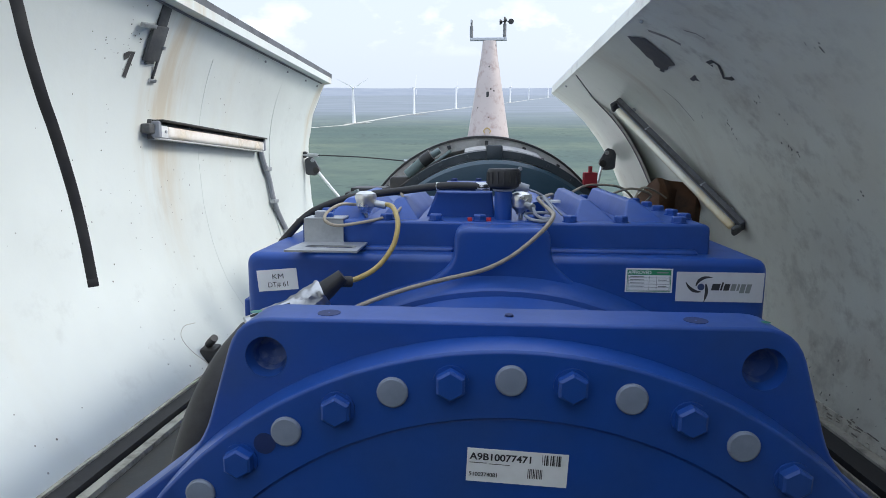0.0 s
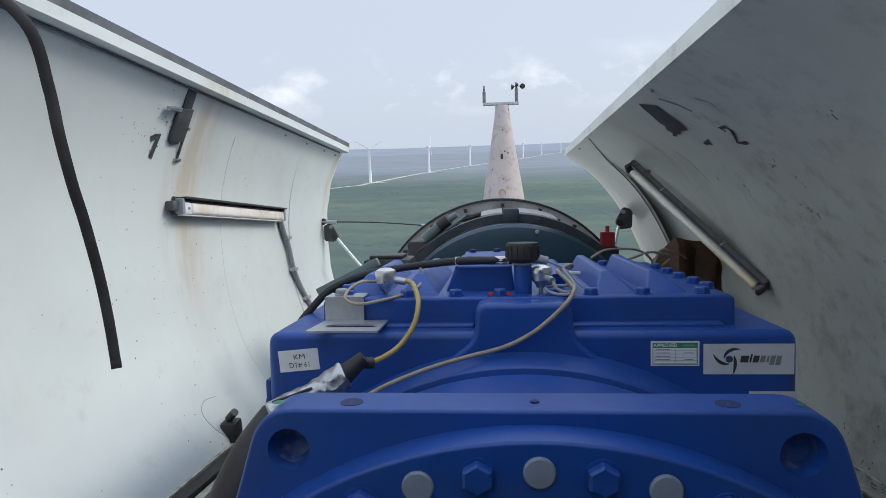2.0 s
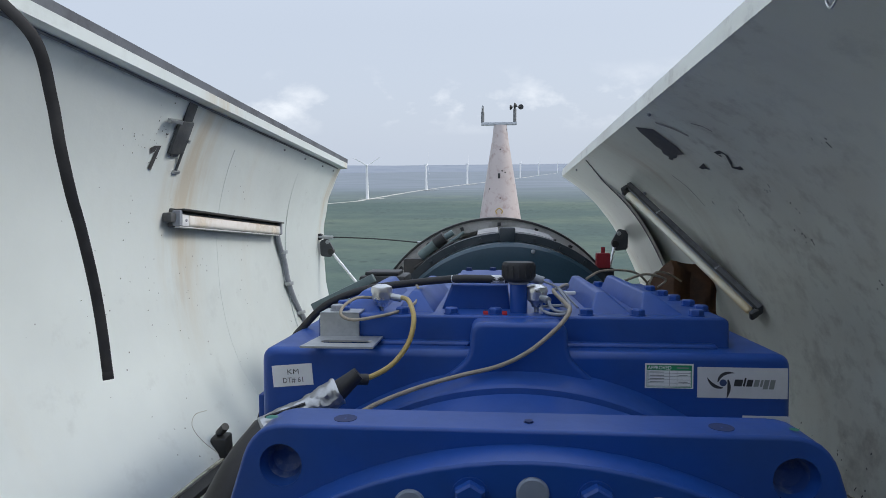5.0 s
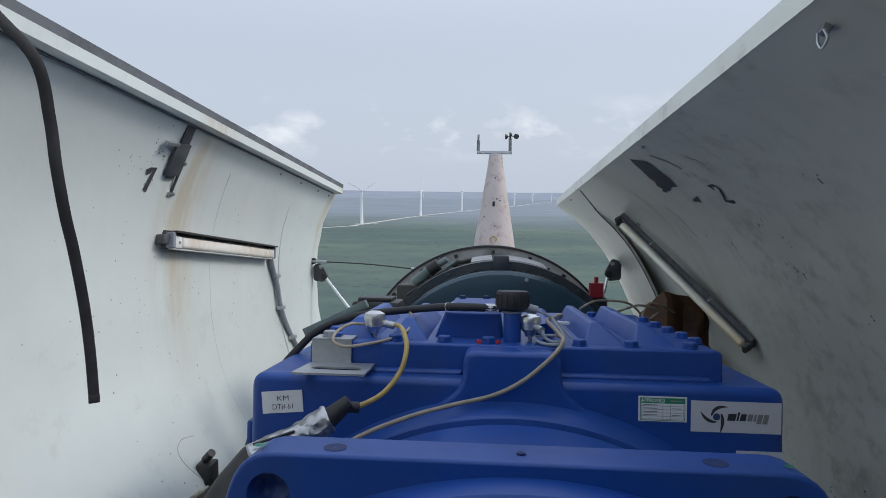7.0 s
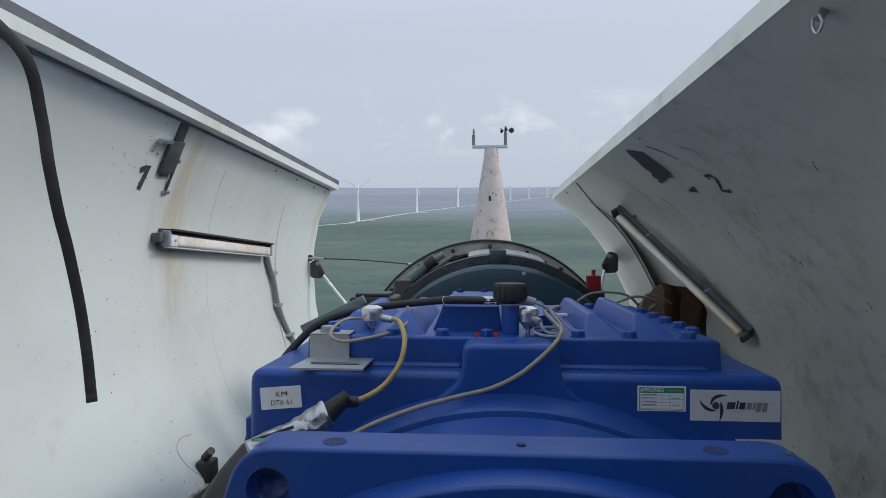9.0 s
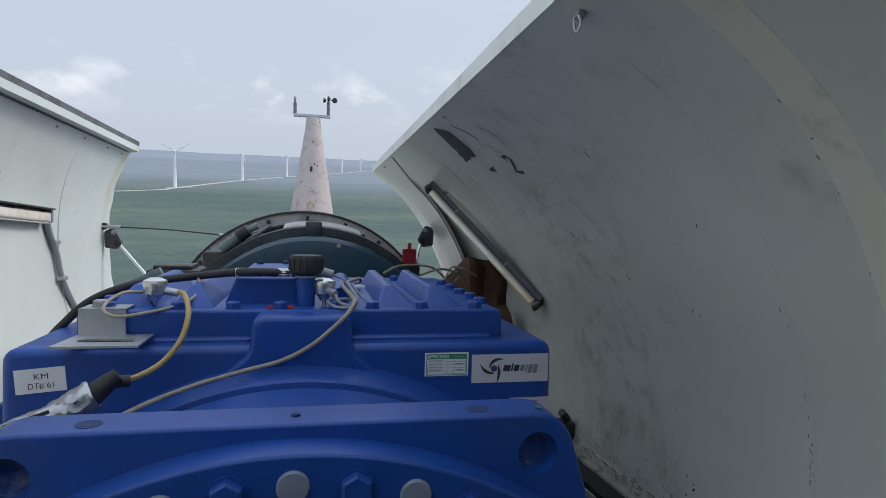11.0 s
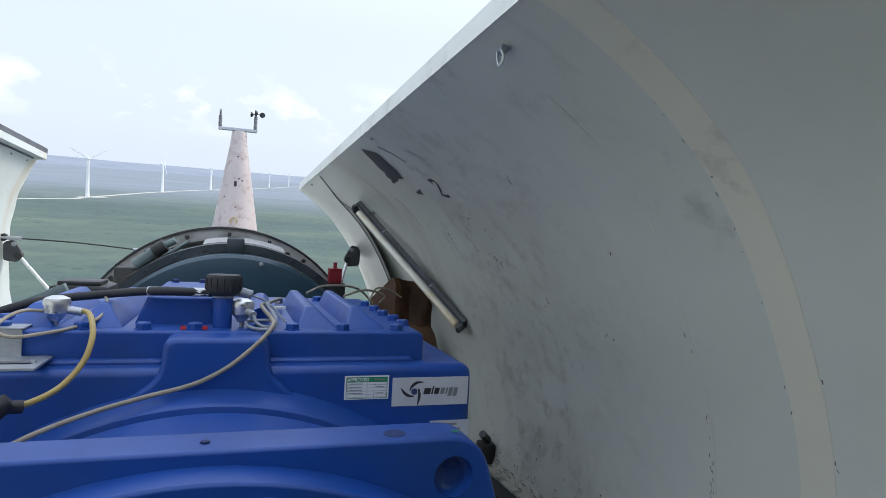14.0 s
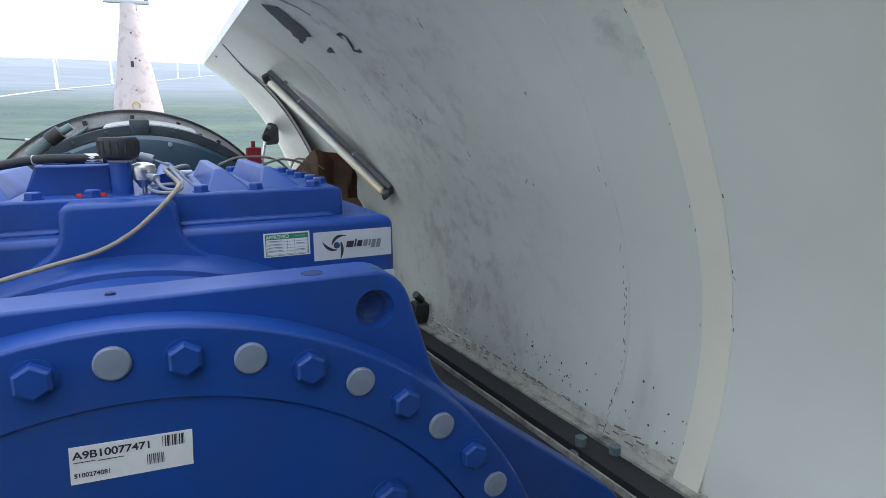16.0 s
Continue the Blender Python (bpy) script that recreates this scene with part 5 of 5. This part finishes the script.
for nm, dims, mt in (("plate", (-0.050, 0.045, -0.085, 0.065, 0.004, 0.020), LATCH_GREY), ("lower_tab", (-0.030, 0.020, -0.098, -0.083, 0.004, 0.016), LATCH_GREY), ("strap", (-0.022, 0.040, 0.06, 0.15, 0.003, 0.012), LATCH_GREY), ("pin", (0.034, 0.044, -0.165, -0.08, 0.01, 0.020), LATCH_GREY), ("pin_foot", (0.018, 0.062, -0.178, -0.163, 0.006, 0.024), GALV), ("bolt_head", (0.036, 0.052, -0.03, -0.014, 0.018, 0.028), GALV), ("arm", (-0.13, -0.05, 0.055, 0.072, 0.01, 0.03), GALV)):
    bm = box(*dims, 0.003)
    bm.transform(Matrix.Translation(p) @ m @ Matrix.Rotation(radians(9), 4, "Z"))
    part(nm, bm, mt, lt)
rg = thing("lifting_ring", cover(1, 1.53, 0.96), "bright steel ring hanging under the cover edge", "ring", base=WORLD)
p0 = cover(1, 1.475, 0.972, 0.02)
part("ring", tube([p0 + Vector((0, -0.010, 0.0)), p0 + Vector((0.004, -0.016, -0.016)), p0 + Vector((0.004, 0, -0.030)), p0 + Vector((0.004, 0.016, -0.016)), p0 + Vector((0, 0.010, 0.0))], 0.0026, 8), STEEL, rg)
m, p = cover_frame(1, 1.48, 0.975)
bm = box(-0.010, 0.010, -0.008, 0.008, 0.0, 0.018, 0.003)
bm.transform(Matrix.Translation(p) @ m)
part("ring_plate", bm, CAP_GREY, rg)

for side in (-1, 1):
    bk = thing("hinge_bracket", cover(side, 2.83, 0.04), "black hinge bracket at the foot of the cover", "bracket", "hinge brackets", WORLD)
    b = cover(side, 2.83, 0.05, 0.0)
    bx = sorted((b.x, b.x - side * 0.075))
    part("block", box(bx[0], bx[1], 2.78, 2.86, b.z - 0.085, b.z + 0.012, 0.012), BLACK_IRON, bk)
    part("stud", rod((b.x - side * 0.03, 2.82, b.z + 0.02), (b.x - side * 0.07, 2.80, b.z + 0.062), 0.018, 12), BLACK_IRON, bk)
    if side < 0:
        part("sealant_trace", tube([cover(side, 2.78, 0.01, 0.001), cover(side, 2.74, 0.06, 0.001), cover(side, 2.74, 0.10, 0.001), cover(side, 2.80, 0.12, 0.001), cover(side, 2.89, 0.115, 0.001)], 0.0014, 6), CREAM, bk, "torn sealant trace on the cover")

# strap thrown over the free edge
st = [cover(-1, 1.74, 1.0, -0.03) + Vector((0, 0, -0.10)), cover(-1, 1.74, 1.0, 0.0) + Vector((0, 0, 0.05)), Vector((-1.27, 1.76, 1.93)), Vector((-1.20, 1.806, 1.82)), Vector((-1.20, 1.845, 1.68)), Vector((-1.20, 1.860, 1.56)), Vector((-1.20, 1.885, 1.43)), Vector((-1.20, 1.912, 1.33)), Vector((-1.20, 1.945, 1.17)), Vector((-1.20, 1.962, 1.03)), Vector((-1.20, 1.970, 0.89))]
sp = thing("strap", st[1], "black webbing strap hanging over the cover edge", "strap", base=WORLD)
part("webbing", tube(st, 0.0145, 8, 0.2, across=(0.8, 0.6, 0)), RUBBER, sp)
bm = box(-0.0148, 0.0148, -0.004, 0.004, -0.014, 0.012, 0.002)
bm.transform(pose(-1.20, 1.970, 0.892, -4, 0, 37))
part("hem", bm, RUBBER, sp, "folded sewn end")
part("edge_hook", tube([st[1] + Vector((0.03, -0.02, -0.03)), st[1] + Vector((0.0, -0.02, 0.012)), st[1] + Vector((-0.04, -0.02, -0.03))], 0.006, 8), GALV, sp)

# ---- stays, wire and clutter at the rear ----
def tri_of(x, z, side):
    """Corners of a stay's lug plate."""
    return [(x + side * 0.055, z + 0.045), (x - side * 0.005, z + 0.065), (x - side * 0.055, z - 0.03), (x - side * 0.03, z - 0.085), (x + side * 0.055, z - 0.075)]


for side, lug, foot in ((-1, (-1.335, 4.90, 0.88), (-0.93, 4.78, 0.42)), (1, (0.840, 4.72, 0.965), (0.715, 4.60, 0.55))):
    g = thing("gas_spring_stay", foot, "gas spring stay on a black lug holding the cover", "stay", "cover stays", WORLD)
    x, z = lug[0], lug[2]
    k = 1.0 if side < 0 else 1.08
    tri = [(x + (a - x) * k, z + (b - z) * k) for a, b in tri_of(x, z, side)]
    part("lug", prism(rounded(tri, 0.022, 4), lug[1] - 0.01, lug[1] + 0.01, 0.003), LATCH_GREY, g)
    part("lug_bolt", hex_bolt((x - side * 0.005, lug[1] - 0.01, z + 0.035), (0, -1, 0), 0.014, 0.012), GALV, g)
    a, b = Vector(lug) + Vector((-side * 0.03, 0, -0.04)), Vector(foot)
    part("rod", rod(a, a.lerp(b, 0.6), 0.011, 12), STEEL, g)
    part("cylinder", rod(a.lerp(b, 0.55), b, 0.018 if side < 0 else 0.024, 14), STEEL if side < 0 else BLACK_IRON, g)
    part("joint", rod(a + Vector((0, -0.02, 0)), a + Vector((0, 0.02, 0)), 0.025, 14), BLACK_IRON, g)
    part("foot_block", box(foot[0] - 0.05, foot[0] + 0.05, foot[1] - 0.05, foot[1] + 0.05, foot[2] - 0.10, foot[2] + 0.02, 0.01), BLACK_IRON, g)
wr = thing("stay_wire", (-1.36, 4.9, 0.956), "thin steel stay wire from the cover to the tail rim", "wire", base=WORLD)
part("wire", tube([(-1.37, 4.88, 0.956), (-0.95, 4.85, 0.945), (-0.52, 4.80, 0.915)], 0.005, 6), BLACK_IRON, wr)
part("ferrule", rod((-1.40, 4.88, 0.957), (-1.28, 4.875, 0.953), 0.013, 10), GALV, wr)
part("end_ball", rod((-1.385, 4.87, 0.957), (-1.385, 4.90, 0.957), 0.024, 14), BLACK_IRON, wr)
part("ferrule", rod((-0.62, 4.81, 0.922), (-0.52, 4.80, 0.915), 0.012, 10), GALV, wr)
hy = thing("hydraulic_cylinder", (-0.55, 3.3, -0.95), "grey-green hydraulic cylinder on the tail rim", "hydraulic cylinder")
part("barrel", rod((-0.555, 3.25, 0.185), (-0.445, 3.23, 0.275), 0.034, 16), GREYGREEN, hy)
part("end", rod((-0.450, 3.23, 0.270), (-0.385, 3.22, 0.318), 0.042, 16), BLACK_IRON, hy)
part("fitting", rod((-0.385, 3.22, 0.315), (-0.330, 3.22, 0.350), 0.022, 12), GREYGREEN, hy)
part("pipe", tube([(-0.60, 3.22, 0.10), (-0.50, 3.20, 0.17), (-0.40, 3.18, 0.24), (-0.32, 3.18, 0.285)], 0.010, 8), BLACK_IRON, hy)
part("mount", box(-0.68, -0.42, 3.26, 3.36, -0.955, 0.17, 0.02), BLACK_IRON, hy)
vb = thing("valve_block", (-0.66, 2.3, 0.1), "black valve block beside the gearbox", "valve block")
part("block", box(-0.77, -0.52, 2.25, 2.5, 0.02, 0.135, 0.015), BLACK_IRON, vb)
part("top_plate", box(-0.74, -0.56, 2.27, 2.45, 0.135, 0.155, 0.006), BLACK_IRON, vb)
part("bracket_leg", box(-0.74, -0.66, 2.3, 2.42, -0.95, 0.03), BLACK_IRON, vb)
gp = thing("edge_plate", (-0.8, 1.9, -0.2), "pale grey-green steel plate edge beside the hose", "plate")
bm = box(-0.17, 0.17, -0.02, 0.02, -0.02, 0.02, 0.004)
bm.transform(Matrix.Translation((-0.79, 2.0, 0.075)) @ Matrix.Rotation(radians(-26), 4, "Y"))
part("plate", bm, GREYGREEN, gp)
part("plate_leg", box(-0.86, -0.80, 1.97, 2.03, -0.95, 0.03), BLACK_IRON, gp)
rb = thing("red_switch_box", (0.70, 3.35, 0.1), "small dark red switch box with a knob", "switch box")
part("box", box(0.655, 0.745, 3.32, 3.40, 0.10, 0.205, 0.008), RED, rb)
part("knob", rod((0.70, 3.36, 0.205), (0.70, 3.36, 0.245), 0.014, 10), RED, rb)
part("bracket", box(0.60, 0.78, 3.36, 3.45, -0.1, 0.10, 0.01), BLACK_IRON, rb)
# leads and small brackets on the tail rim
rl = thing("rim_lead", (0.45, 3.45, 0.2), "thin grey lead clipped round the tail rim", "cable")
part("lead", tube([(0.03 + 0.885 * math.sin(radians(a)) - 0.06, 3.52, -0.513 + 0.885 * math.cos(radians(a)) + 0.012 * math.sin(a * 0.7)) for a in range(8, 52, 5)], 0.006, 8), CAP_GREY, rl)
for a in (14, 27, 40):
    q = (-0.03 + 0.89 * math.sin(radians(a)), 3.55, -0.513 + 0.89 * math.cos(radians(a)))
    part("clip", box(q[0] - 0.022, q[0] + 0.022, 3.50, 3.585, q[2] - 0.016, q[2] + 0.016, 0.004), BLACK_IRON, rl)
lb = thing("rim_bracket", (-0.35, 3.5, 0.3), "grey-green pipe bracket on the tail rim", "bracket")
part("plate", box(-0.42, -0.30, 3.50, 3.585, 0.235, 0.285, 0.008), GREYGREEN, lb)
part("pipe", tube([(-0.46, 3.50, 0.20), (-0.40, 3.49, 0.25), (-0.33, 3.49, 0.30), (-0.27, 3.50, 0.345)], 0.012, 8), GREYGREEN, lb)
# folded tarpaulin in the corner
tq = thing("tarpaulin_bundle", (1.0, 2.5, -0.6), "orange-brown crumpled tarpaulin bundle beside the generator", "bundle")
bm = bmesh.new()
bmesh.ops.create_icosphere(bm, subdivisions=4, radius=1.0)
for v in bm.verts:
    k = 1 + 0.20 * noise.noise(v.co * 1.7) + 0.05 * abs(noise.noise(Vector((v.co.x * 3, v.co.y * 2, v.co.z * 9))))
    v.co = Vector((0.95 + v.co.x * 0.24 * k, 2.36 + v.co.y * 0.26 * k, -0.30 + v.co.z * 0.27 * k))
part("cloth", bm, RUST, tq)
bm = bmesh.new()
rows = []
for i in range(15):
    u = i / 14
    ends = Vector((0.765, 3.62, 0.86)), Vector((0.88, 3.60, 0.985)), Vector((1.12, 3.60, 0.94))
    top = ends[0].lerp(ends[1], u / 0.35) if u < 0.35 else ends[1].lerp(ends[2], (u - 0.35) / 0.65)
    row = []
    for j in range(11):
        v = j / 10
        p = top + Vector((-0.04 * v, -0.30 * v, -0.34 * v - 0.40 * v * v))
        fold = 0.030 * math.sin(u * 17 + 3 * v) * (0.3 + v) + 0.035 * noise.noise((u * 5, v * 4, 2))
        row.append(bm.verts.new(p + Vector((0.3 * fold, -fold, 0.4 * fold))))
    rows.append(row)
for r0, r1 in zip(rows, rows[1:]):
    for j in range(10):
        bm.faces.new((r0[j], r0[j + 1], r1[j + 1], r1[j]))
bmesh.ops.solidify(bm, geom=list(bm.faces), thickness=0.008)
bm.transform(NAC.inverted())
part("sheet", bm, RUST, tq, "slack orange-brown sheet hung up to the cover")
part("stand", box(0.78, 1.05, 2.3, 2.7, -0.95, -0.3, 0.01), BLACK_IRON, tq)
for k, pts in enumerate(([(0.30, 1.45, 0.20), (0.40, 1.65, 0.215), (0.55, 1.75, 0.20), (0.66, 1.9, 0.12)], [(0.45, 1.48, 0.19), (0.56, 1.6, 0.205), (0.68, 1.75, 0.17), (0.74, 2.1, 0.10)], [(0.62, 1.8, 0.14), (0.68, 1.9, 0.19), (0.80, 2.1, 0.16), (0.88, 2.2, 0.12)])):
    solo("rear_lead", tube(pts, 0.005, 8), TAN, "loose tan cable behind the gearbox", "cable")
pb = thing("rail_bolt_block", (1.18, 0.37, -0.8), "bolted clamp block on the bed rail", "clamp", base=NAC)
part("block", box(1.11, 1.27, 0.24, 0.45, -0.80, -0.660, 0.01), BLACK_IRON, pb)
for x, y in ((1.165, 0.395), (1.222, 0.31)):
    part("nut", hex_bolt((x, y, -0.660), (0, 0, 1), 0.031, 0.036), GREYGREEN, pb)
    part("stud", rod((x, y, -0.63), (x, y, -0.585), 0.017, 12), GREYGREEN, pb)
